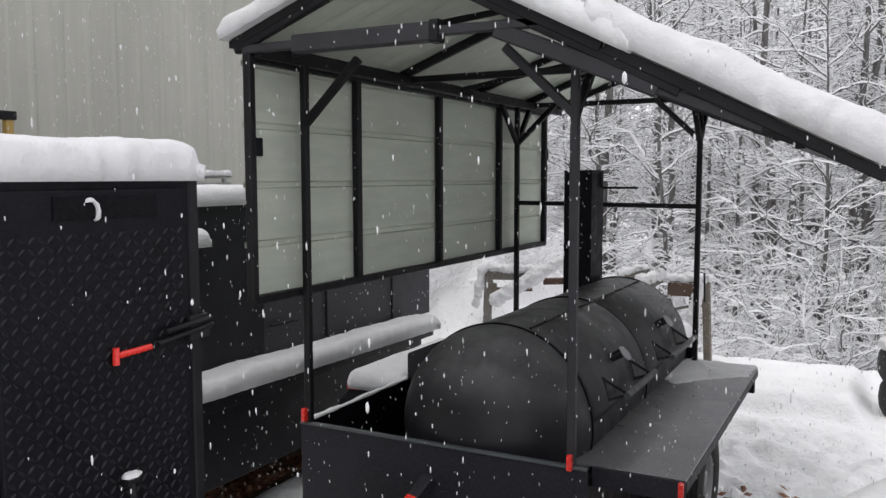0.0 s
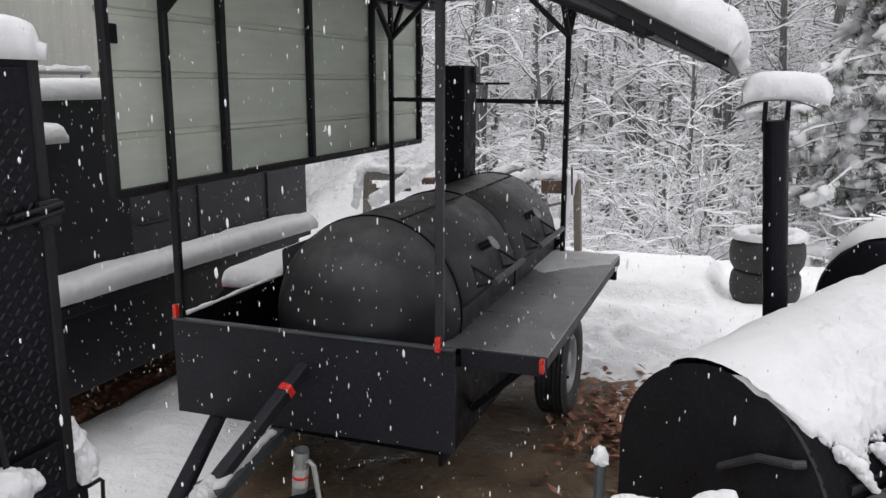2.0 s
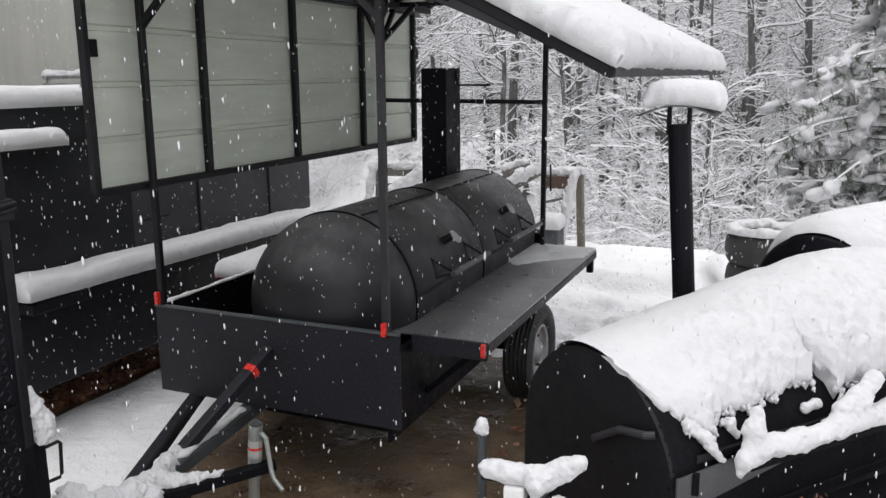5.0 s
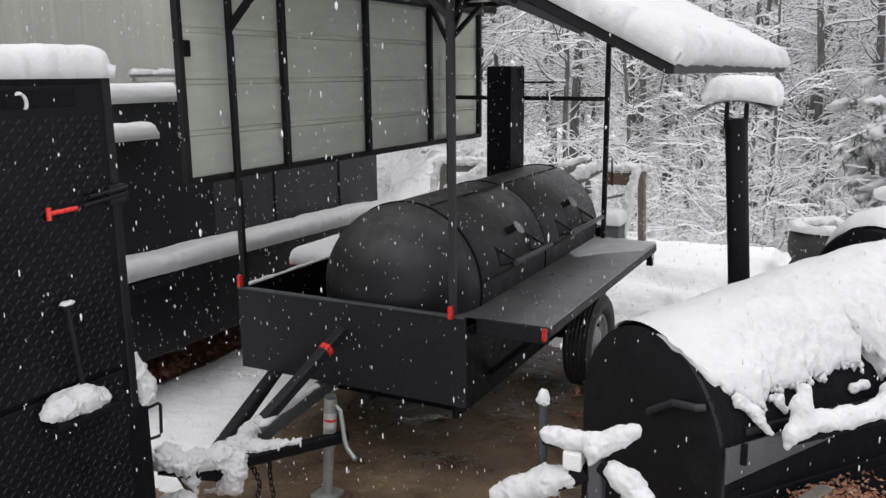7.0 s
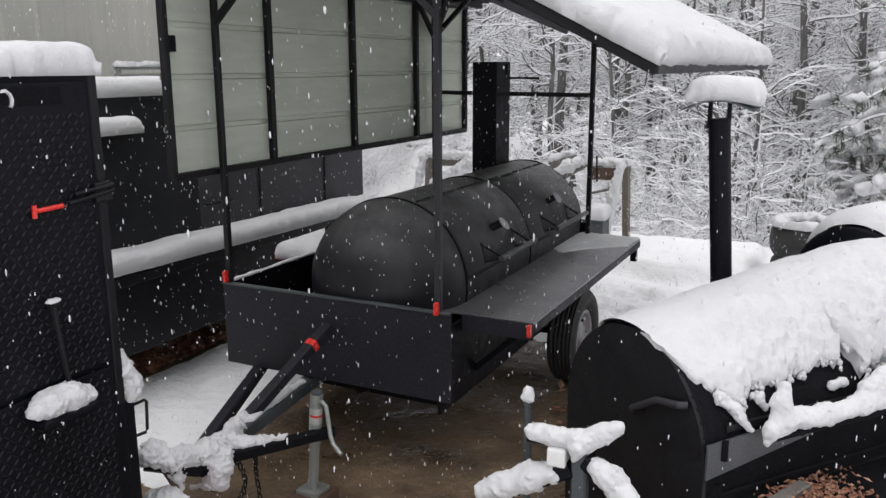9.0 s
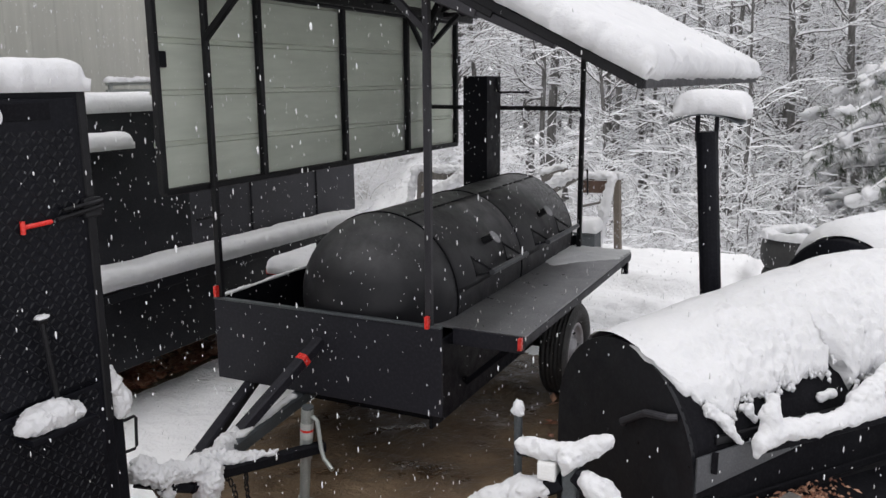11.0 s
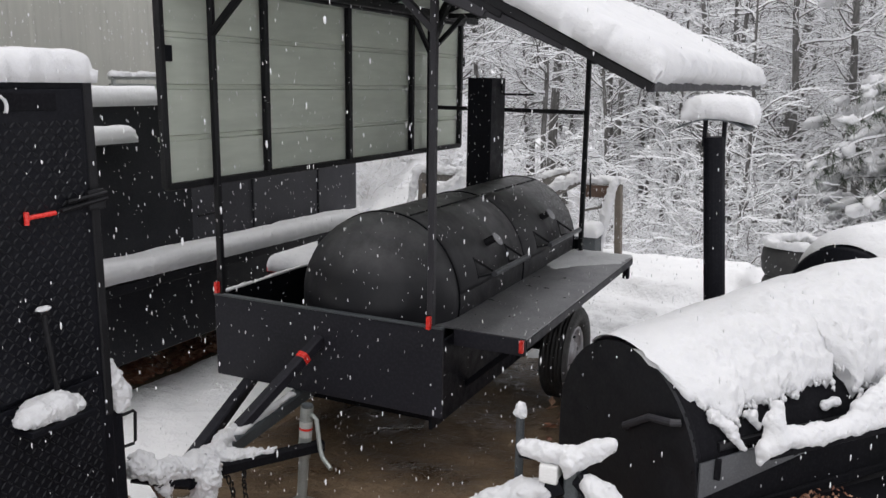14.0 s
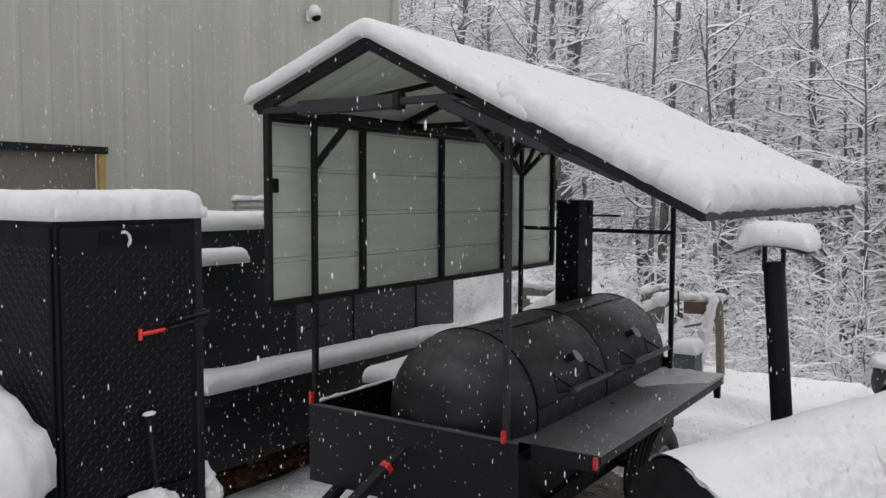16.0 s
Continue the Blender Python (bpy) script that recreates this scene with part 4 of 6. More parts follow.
# ---- the diamond-plate cabinet smoker ----
def cabinet():
    x, y0, y1, top = -1.59, 1.16, 1.84, 2.29
    c = thing("cabinet_smoker", "tall black diamond-plate cabinet smoker with a red latch handle", "smoker", (x, y0, 0))
    bm = bmesh.new()
    block(bm, -1.05, 0, 0, y1 - y0, 0.16, top, 0.008)
    part("body", bm, M_BLACK, c)
    for yy in (0.03, y1 - y0 - 0.03):
        for xx in (-0.99, -0.06):
            bm = bmesh.new()
            bar(bm, (xx, yy, 0), (xx, yy, 0.17), 0.06)
            part("leg", bm, M_BLACK, c)
    bm = bmesh.new()
    bar(bm, (-0.024, y1 - y0 - 0.018, 0.967), (-0.024, y1 - y0 - 0.018, top + 0.004), 0.06, 0.04)
    part("corner_post", bm, M_FRAME, c)
    bm = bmesh.new()
    block(bm, 0.002, 0.02, 0.012, y1 - y0 - 0.064, 1.17, top - 0.03, 0.004)
    door = part("door", bm, M_BLACK, c, "upper diamond-plate door")
    bm = bmesh.new()
    block(bm, 0.002, 0.02, 0.012, y1 - y0 - 0.064, 0.28, 1.15, 0.004)
    low = part("door", bm, M_BLACK, c, "lower diamond-plate door")

    def tread(parent, ua, ub, za, zb, place):
        """Raised lozenges in a checker of two slants; place(u, z, height) lays them on a face."""
        verts, faces, pitch = [], [], 0.0265
        j, z = 0, za
        while z < zb:
            i, u = 0, ua
            while u < ub:
                a = radians(45 if (i + j) % 2 else -45)
                du, dz, w = math.cos(a) * 0.0145, math.sin(a) * 0.0145, 0.0048
                b, pu, pz = len(verts), -math.sin(a) * w, math.cos(a) * w
                low = [(u - du, z - dz), (u - du * 0.3 + pu, z - dz * 0.3 + pz), (u + du * 0.3 + pu, z + dz * 0.3 + pz), (u + du, z + dz), (u + du * 0.3 - pu, z + dz * 0.3 - pz), (u - du * 0.3 - pu, z - dz * 0.3 - pz)]
                verts += [place(p, q, 0.0) for p, q in low] + [place(u - du * 0.6, z - dz * 0.6, 0.0035), place(u + du * 0.6, z + dz * 0.6, 0.0035)]
                faces += [(b, b + 6, b + 1), (b + 1, b + 6, b + 7, b + 2), (b + 2, b + 7, b + 3), (b + 3, b + 7, b + 4), (b + 4, b + 7, b + 6, b + 5), (b + 5, b + 6, b)]
                u += pitch
                i += 1
            z += pitch
            j += 1
        from_lists("tread_pattern", verts, faces, M_TREAD, parent, "raised diamond tread", kind="stuff")
    on_door = lambda u, z, h: (0.0198 + h, u, z)
    tread(door, 0.03, y1 - y0 - 0.075, 1.185, top - 0.13, on_door)
    tread(low, 0.03, y1 - y0 - 0.075, 0.3, 1.135, on_door)
    bm = bmesh.new()
    block(bm, -1.03, -0.02, -0.012, -0.001, 0.3, top - 0.03, 0.003)
    side = part("side_sheet", bm, M_BLACK, c, "diamond-plate side sheet")
    tread(side, -1.0, -0.04, 0.32, top - 0.1, lambda u, z, h: (u, -0.0118 - h, z))
    # dull plate standing in for the plain recess in the top band
    bm = bmesh.new()
    block(bm, 0.0205, 0.026, 0.17, 0.50, top - 0.105, top - 0.045, 0.002)
    part("recess_plate", bm, M_SOOT, c, "plain dark plate near the top")
    # wider lower firebox section, with a ledge where the door post stops
    bm = bmesh.new()
    block(bm, -1.03, -0.012, y1 - y0 - 0.02, y1 - y0 + 0.06, 0.16, 0.965, 0.008)
    part("lower_body", bm, M_BLACK, c)
    # red latch lever on its slide bolt
    bm = bmesh.new()
    tube(bm, ((0.032, 0.338, 1.816), (0.032, 0.455, 1.820)), 0.009, 12)
    tube(bm, ((0.032, 0.336, 1.792), (0.032, 0.337, 1.838)), 0.0095, 12)
    part("latch_lever", bm, M_RED, door, "red latch lever")
    bm = bmesh.new()
    tube(bm, ((0.045, 0.47, 1.825), (0.045, 0.68, 1.85)), 0.009, 8)
    tube(bm, ((0.045, 0.50, 1.855), (0.045, 0.68, 1.87)), 0.008, 8)
    block(bm, 0.02, 0.04, 0.60, 0.68, 1.81, 1.885, 0.006)
    part("latch_bolt", bm, M_FRAME, door)
    # upright lever rod and shelf stub under it
    bm = bmesh.new()
    tube(bm, ((0.06, 0.35, 1.47), (0.06, 0.385, 1.13)), 0.010, 8)
    tube(bm, ((0.06, 0.33, 1.475), (0.06, 0.37, 1.475)), 0.011, 8)
    part("lever_rod", bm, M_FRAME, c)
    bm = bmesh.new()
    block(bm, 0.02, 0.12, 0.22, 0.50, 1.055, 1.075, 0.004)
    part("shelf", bm, M_BLACK, c)
    bm = bmesh.new()
    tube(bm, ((-0.02, 0.745, 0.925), (-0.02, 0.80, 0.925), (-0.02, 0.811, 0.914), (-0.02, 0.803, 0.79), (-0.02, 0.793, 0.78), (-0.02, 0.745, 0.785)), 0.007, 8)
    part("grab_handle", bm, M_FRAME, c)
    snow_pad("cabinet_snow", 1.09, 0.69, 0.108, pose(x - 0.53, (y0 + y1) / 2, top), "deep round-edged snow on the cabinet top", 11, step=0.02, rag=0.035, rough=0.16)
    snow_mass("shelf_snow", [[(x + 0.07, y0 + 0.225, 1.115, 0.034), (x + 0.07, y0 + 0.28, 1.125, 0.046), (x + 0.07, y0 + 0.37, 1.12, 0.048), (x + 0.07, y0 + 0.45, 1.10, 0.034)]], "pillow of snow on the small shelf", 12, 0.006, 0.014, 0.014)
    snow_mass("ledge_snow", [[(x - 0.03, y0 + 0.70, 1.16, 0.016), (x - 0.03, y0 + 0.715, 1.09, 0.036), (x - 0.03, y0 + 0.735, 1.02, 0.044), (x - 0.03, y0 + 0.735, 0.985, 0.046)]], "leaning pile of snow on the cabinet ledge", 13, 0.006, 0.014, 0.012)
    snow_ridge("stuck_snow", [(x + 0.024, y0 + 0.262, 2.228), (x + 0.026, y0 + 0.282, 2.232), (x + 0.026, y0 + 0.298, 2.212), (x + 0.024, y0 + 0.292, 2.180)], 0.016, 0.010, "small curl of snow stuck on the cabinet", 14)
    snow_lump("rod_snow", (x + 0.06, y0 + 0.35, 1.488), (0.02, 0.028, 0.012), "dab of snow on the lever rod", 15)
    return c


M_TREAD = painted("tread_plate_black", (0.004, 0.0043, 0.0058), (0.012, 0.0127, 0.0155), (0.28, 0.5), 2.2, 0.15, 0.0, 0.24)
cabinet()


# ---- black trailer standing behind on the building side ----
def rear_trailer():
    r = thing("cook_trailer", "long black steel cook trailer with snow on its shelf", "trailer", (-3.55, 3.6, 0))
    bm = bmesh.new()
    block(bm, -1.2, 0, 0.86, 3.29, 1.0, 1.95, 0.01)
    part("upper_wall", bm, M_WALL, r, "grey-black upper side wall")
    bm = bmesh.new()
    block(bm, -1.3, 0.1, -0.5, 2.95, 0.31, 0.985, 0.01)
    part("lower_body", bm, M_COOK, r)
    bm = bmesh.new()
    block(bm, -1.2, 0.02, -0.62, 0.85, 0.99, 2.12, 0.01)
    part("tall_cabinet", bm, M_COOK, r)
    bm = bmesh.new()
    block(bm, 0.022, 0.16, -0.5, 0.16, 1.86, 1.88, 0.004)
    part("ledge", bm, M_COOK, r)
    bm = bmesh.new()
    block(bm, 0.102, 0.24, -0.28, 2.92, 0.86, 0.928, 0.006)
    part("side_shelf", bm, M_COOK, r)
    for y in (1.6, 2.58):
        bm = bmesh.new()
        bar(bm, (0.006, y, 1.0), (0.006, y, 1.94), 0.02, 0.012)
        part("panel_joint", bm, M_COOK, r)
    bm = bmesh.new()
    bar(bm, (0.03, 0.9, 1.25), (0.03, 1.2, 1.25), 0.02)
    part("grab_bar", bm, M_FRAME, r)
    for y in (0.2, 2.5):
        bm = bmesh.new()
        bar(bm, (-0.5, y, -0.03), (-0.5, y, 0.32), 0.12)
        part("support", bm, M_BRICK, r)
    snow_pad("trailer_snow", 3.28, 0.27, 0.125, pose(-3.40, 4.91, 0.948, 0, 0.8, 90), "long roll of snow on the side shelf", 21, step=0.03, rag=0.03, rough=0.16)
    snow_pad("trailer_snow", 1.25, 1.5, 0.12, pose(-3.55 - 0.58, 3.71, 2.12), "deep snow on the tall cabinet roof", 22, step=0.04)
    snow_pad("trailer_snow", 0.17, 0.69, 0.11, pose(-3.55 + 0.10, 3.43, 1.88), "snow on the narrow ledge", 23, step=0.03)
    k = thing("pipe_rack", "pale pipe rack with snow, by the building", "rack", (-5.78, 5.78, 0.1))
    for y in (0.05, 0.75):
        bm = bmesh.new()
        bar(bm, (0, y, -0.1), (0, y, 2.2), 0.04)
        part("upright", bm, M_GALV, k)
    for z in (2.06, 2.13, 2.2):
        bm = bmesh.new()
        bar(bm, (0, 0, z), (0, 0.85, z), 0.03)
        part("rail", bm, M_GALV, k)
    snow_ridge("rack_snow", [(-5.78, 5.78, 2.318), (-5.78, 6.63, 2.318)], 0.12, 0.05, "strip of snow on the pipe rack", 24)


rear_trailer()


# ---- barrel grill in front, with its chimney ----
GC = Vector((0.314, 2.6175, 0.90))
GA = Vector((0.6295, 0.777, 0))
GN = Vector((0.777, -0.6295, 0))        # towards the cook's side
GR, GL = 0.425, 1.78


def at_grill(s, o, z):
    return Vector((GC.x, GC.y, 0)) + GA * s + GN * o + Vector((0, 0, z))


def barrel_snow(name, base, axis, side, r, s0, s1, lo, hi, thick, label, seed, ragged=0.16, lead=0.35, crumbs=0, depth=None):
    """Snow wrapped over a lying barrel, with a torn, crumbly lower edge; depth gives its thickness along the barrel."""
    depth = depth or (lambda s: thick * (0.12 + 0.88 * math.sin(min(1.0, (s - s0) / lead) * math.pi / 2) ** 0.8))
    torn_at = lambda s: ragged * (fbm(s * 3 + seed, 0.3, seed) + 0.7 * fbm(s * 11, seed, 2) + 0.6 * abs(fbm(s * 24, seed, 5)))
    start = lambda s: lo + torn_at(s) + (0.75 * max(0.0, 1 - (s - s0) / 0.12) ** 2 + 0.30 * max(0.0, 1 - ((s - 0.75) / 0.05) ** 2) - 0.17 * max(0.0, 1 - ((s - 0.17) / 0.06) ** 2) if crumbs else 0.0)
    ns, na = int((s1 - s0) / 0.009), 130
    verts, faces = [], []
    for i in range(ns + 1):
        s = s0 + (s1 - s0) * i / ns
        near = min(1.0, (s - s0) / lead)
        edge = min(1.0, (ns - i) / 9.0) ** 0.5
        a0, a1 = start(s), radians(100) + (hi - radians(100)) * min(1.0, 0.25 + near)
        for k in range(na + 1):
            u = (k / na) ** 0.8
            a = lo + (a1 - lo) * u + (a0 - lo) * (1 - u) ** 4
            c, z = math.cos(a), math.sin(a)
            rim = max(0.0, 1 - abs(2 * u - 1) ** 6) ** 0.5
            x3, y3, z3 = s, c * r, z * r
            crumb = fbm(x3 * 18 + seed, y3 * 18, z3 * 18) * 0.55 + fbm(x3 * 40 + seed, y3 * 40, z3 * 40) * 0.45
            low = max(0.06, 1 - 1.7 * u)
            h = depth(s) * rim * edge * (0.42 + 0.58 * max(0.0, z)) * (1 - 0.35 * smooth_step(1.95, 2.7, a)) * (1 + 0.12 * fbm(x3 * 4, y3 * 4, z3 * 4 + seed)) + 0.036 * crumb * low * rim * near
            clod = abs(noise.noise(Vector((x3 * 30 + seed, y3 * 30, z3 * 30)))) * 0.6 + abs(noise.noise(Vector((x3 * 70, y3 * 70 + seed, z3 * 70)))) * 0.35
            h += 0.048 * (clod - 0.2) * smooth_step(0.62, 0.12, u) * near * (crumbs > 0) if u < 0.62 else 0.0
            slip = 0.012 * fbm(x3 * 30, y3 * 30 + seed, z3 * 30) * low
            verts.append(Vector(base) + axis * (s + slip) + side * c * (r + h) + Vector((0, 0, z * (r + h * 1.05) + slip)))
    w = na + 1
    for i in range(ns):
        for k in range(na):
            q = i * w + k
            faces.append((q, q + 1, q + w + 1, q + w))
    # crumbs that have rolled together on the steep side
    rnd = random.Random(seed)
    ball = bmesh.new()
    bmesh.ops.create_icosphere(ball, subdivisions=2, radius=1)
    bv, bf = [v.co.copy() for v in ball.verts], [[v.index for v in f.verts] for f in ball.faces]
    ball.free()
    for _ in range(crumbs):
        s, u = rnd.uniform(s0 + lead * 0.2, s1), rnd.random() ** 1.3
        a = start(s) - 0.02 + u * radians(38)
        h, size = depth(s) * (0.25 + 0.3 * min(1, u * 2)), rnd.uniform(0.003, 0.009) * (1.1 - 0.4 * u)
        c = Vector(base) + axis * s + side * math.cos(a) * (r + h) + Vector((0, 0, math.sin(a) * (r + h)))
        b, ox = len(verts), rnd.uniform(0, 90)
        for v in bv:
            k = size * (1 + 0.9 * fbm(v.x * 1.6 + ox, v.y * 1.6, v.z * 1.6))
            verts.append(c + Vector((v.x * k, v.y * k, v.z * k * 1.5)))
        faces.extend(tuple(b + i for i in f) for f in bf)
    return tagged(from_lists(name, verts, faces, M_SNOW, smooth=True), label, "snow")


def barrel_grill():
    g = thing("barrel_grill", "black steel barrel grill half buried in snow", "grill", (GC.x, GC.y, 0))
    inv = g.matrix_world.inverted()
    P = lambda s, o, z: inv @ at_grill(s, o, z)
    bm = bmesh.new()
    lathe(bm, [(0.001, 0.0), (GR - 0.02, 0.0), (GR, 0.012), (GR, GL - 0.012), (GR - 0.02, GL), (0.001, GL)], inv @ GC, GA, 56)
    part("barrel", bm, M_SOOT, g, "black barrel body", True)
    bm = bmesh.new()
    lathe(bm, [(GR - 0.016, -0.002), (GR - 0.008, -0.006), (GR + 0.002, -0.002), (GR + 0.002, 0.02)], inv @ GC, GA, 56)
    part("end_rim", bm, M_SOOT, g, "", True)
    bm = bmesh.new()
    bar(bm, P(0.1, 0.402, 1.055), P(GL - 0.1, 0.402, 1.055), 0.016, 0.03)
    part("lid_seam", bm, M_FRAME, g)
    # shelf on the cook's side
    bm = bmesh.new()
    bar(bm, P(0.25, 0.46, 1.03), P(1.6, 0.47, 1.035), 0.09, 0.022)
    part("front_shelf", bm, M_SOOT, g)
    for s in (0.45, 1.0, 1.5):
        bm = bmesh.new()
        bar(bm, P(s, 0.40, 0.93), P(s, 0.46, 1.02), 0.02, 0.012)
        part("shelf_bracket", bm, M_SOOT, g)
    # lower frame and legs
    for o in (-0.40, 0.41):
        bm = bmesh.new()
        bar(bm, P(0.02, o, 0.80), P(GL, o, 0.84), 0.04)
        part("frame_rail", bm, M_SOOT, g)
        for s in (0.06, GL - 0.1):
            bm = bmesh.new()
            bar(bm, P(s, o, 0.0), P(s, o, 0.86), 0.05)
            part("leg", bm, M_SOOT, g)
    bm = bmesh.new()
    sheet = [(-0.005, 0.890), (0.50, 0.972), (0.50, 0.985), (0.28, 1.040), (-0.005, 1.022)]
    ring_faces(bm, [[bm.verts.new(P(s, o, z)) for s, z in sheet] for o in (0.426, 0.434)])
    part("wind_plate", bm, M_PLATE, g, "weathered grey side plate")
    bm = bmesh.new()
    bar(bm, P(0.068, 0.44, 0.955), P(0.068, 0.44, 1.03), 0.022, 0.016)
    part("plate_catch", bm, M_SOOT, g)
    # dark box added to fill the shaded space below the barrel
    bm = bmesh.new()
    lo = [P(s, o, 0.12) for s, o in ((0.03, -0.40), (0.03, 0.40), (0.12, 0.40), (0.12, -0.40))]
    ring_faces(bm, [[bm.verts.new(p) for p in lo], [bm.verts.new(p + Vector((0, 0, 0.70))) for p in lo]])
    part("lower_cabinet", bm, M_SOOT, g, "black box filling the shade under the barrel")
    # black slab hides the brown ground, standing in for shade there
    bm = bmesh.new()
    lo = [P(s, o, 0.55) for s, o in ((0.122, -0.40), (0.122, 0.42), (GL, 0.42), (GL, -0.40))]
    ring_faces(bm, [[bm.verts.new(p) for p in lo], [bm.verts.new(p + Vector((0, 0, 0.05))) for p in lo]])
    part("lower_shelf", bm, M_SOOT, g, "black steel lower shelf added as a shade filler")
    bm = bmesh.new()
    bar(bm, P(0.16, 0.555, 0.775), P(GL, 0.555, 0.775), 0.25, 0.02)
    part("side_tray", bm, M_SOOT, g, "black steel tray below the side plate")
    # black sheet added at the back so the space underneath reads as shaded
    bm = bmesh.new()
    bar(bm, P(0.13, -0.41, 0.64), P(GL, -0.41, 0.64), 0.012, 0.38)
    part("back_panel", bm, M_SOOT, g)
    # arched plate at the near end
    bm = bmesh.new()
    arch = [(-0.427, 0.10), (0.427, 0.10)] + [(0.427 * math.cos(a), GC.z + 0.427 * math.sin(a)) for a in (math.pi * k / 36 for k in range(37))]
    ring_faces(bm, [[bm.verts.new(P(s, o, z)) for o, z in arch] for s in (-0.012, 0.004)])
    part("end_plate", bm, M_END, g, "arched black end plate of the grill")
    bm = bmesh.new()
    tube(bm, (P(-0.012, 0.03, 1.0), P(-0.035, 0.05, 1.02), P(-0.035, 0.185, 1.105), P(-0.035, 0.31, 1.132), P(-0.012, 0.33, 1.136)), 0.014, 10)
    part("end_handle", bm, M_FRAME_GREY, g, "grey pipe handle")
    # chimney: elbow out of the back, tall pipe, bent rain cap
    bm = bmesh.new()
    stack = [inv @ Vector(p) for p in ((0.70, 3.30, 1.0), (0.56, 3.49, 1.02), (0.515, 3.544, 1.12), (0.446, 3.526, 2.075))]
    tube(bm, stack, 0.049, 20)
    part("chimney", bm, M_BLACK, g, "glossy black chimney pipe")
    top = Vector((stack[-1].x, stack[-1].y, 0))
    for s in (-1, 1):
        bm = bmesh.new()
        bar(bm, (top.x + s * 0.042, top.y, 2.03), (top.x + s * 0.042, top.y, 2.155), 0.018, 0.03)
        part("cap_strap", bm, M_BLACK, g)
    bm = bmesh.new()
    rows = []
    for k in range(13):
        u = -1 + 2 * k / 12
        rows.append([bm.verts.new((top.x + 0.005 + u * 0.155, top.y + yy, 2.155 - 0.042 * u * u + zz)) for yy, zz in ((-0.15, 0), (0.15, 0), (0.15, 0.006), (-0.15, 0.006))])
    ring_faces(bm, rows)
    part("rain_cap", bm, M_ARM, g, "bent sheet rain cap", True)
    wt = g.matrix_world @ top
    snow_pad("cap_snow", 0.30, 0.28, 0.10, pose(wt.x + 0.028, wt.y, 2.160, 0, 2, 0), "cushion of snow on the chimney cap", 31, step=0.016, rag=0.02, fold=lambda x: -0.016 * (x / 0.15) ** 2 + 0.006)
    blanket = lambda s: (0.026 + 0.140 * max(0.0, s)) * (1 - smooth_step(1.45, 1.95, s) * 0.6) if s < 1.3 else 0.206 * (1 - smooth_step(1.4, 1.95, s) * 0.6)
    barrel_snow("barrel_snow", GC, GA, GN, GR, -0.035, GL + 0.02, radians(35), radians(165), 0.2, "deep torn blanket of snow on the barrel", 32, 0.15, 0.5, 900, blanket)
    Q = lambda s, o, z, r: (*at_grill(s, o, z), r)
    snow_mass("grill_shelf_snow", [
        [Q(0.305, 0.46, 1.195, 0.022), Q(0.29, 0.47, 1.14, 0.030), Q(0.30, 0.48, 1.08, 0.034), Q(0.38, 0.48, 1.070, 0.034), Q(0.50, 0.48, 1.064, 0.037), Q(0.68, 0.48, 1.07, 0.037), Q(1.0, 0.48, 1.075, 0.038), Q(1.55, 0.48, 1.075, 0.036)],
        [Q(0.28, 0.48, 1.08, 0.034), Q(0.235, 0.485, 1.05, 0.022), Q(0.215, 0.485, 1.01, 0.010)],
        [Q(0.74, 0.46, 1.12, 0.03), Q(0.83, 0.455, 1.14, 0.035), Q(0.92, 0.45, 1.20, 0.03)],
    ], "thick torn roll of snow on the grill shelf", 33, 0.0075, 0.011, 0.012)
    snow_mass("hanging_snow", [
        [Q(0.10, 0.37, 1.16, 0.026), Q(0.15, 0.40, 1.11, 0.020), Q(0.165, 0.415, 1.075, 0.009), Q(0.195, 0.425, 1.045, 0.012)],
        [Q(0.27, 0.38, 1.14, 0.022), Q(0.285, 0.395, 1.10, 0.011)],
    ], "torn strip of snow hanging from the barrel", 34, 0.0055, 0.014, 0.008)
    snow_mass("snow_clump", [[Q(0.64, 0.385, 1.118, 0.018), Q(0.69, 0.385, 1.125, 0.02)]], "loose clump of snow on the barrel", 35, 0.006, 0.012, 0.010)


barrel_grill()


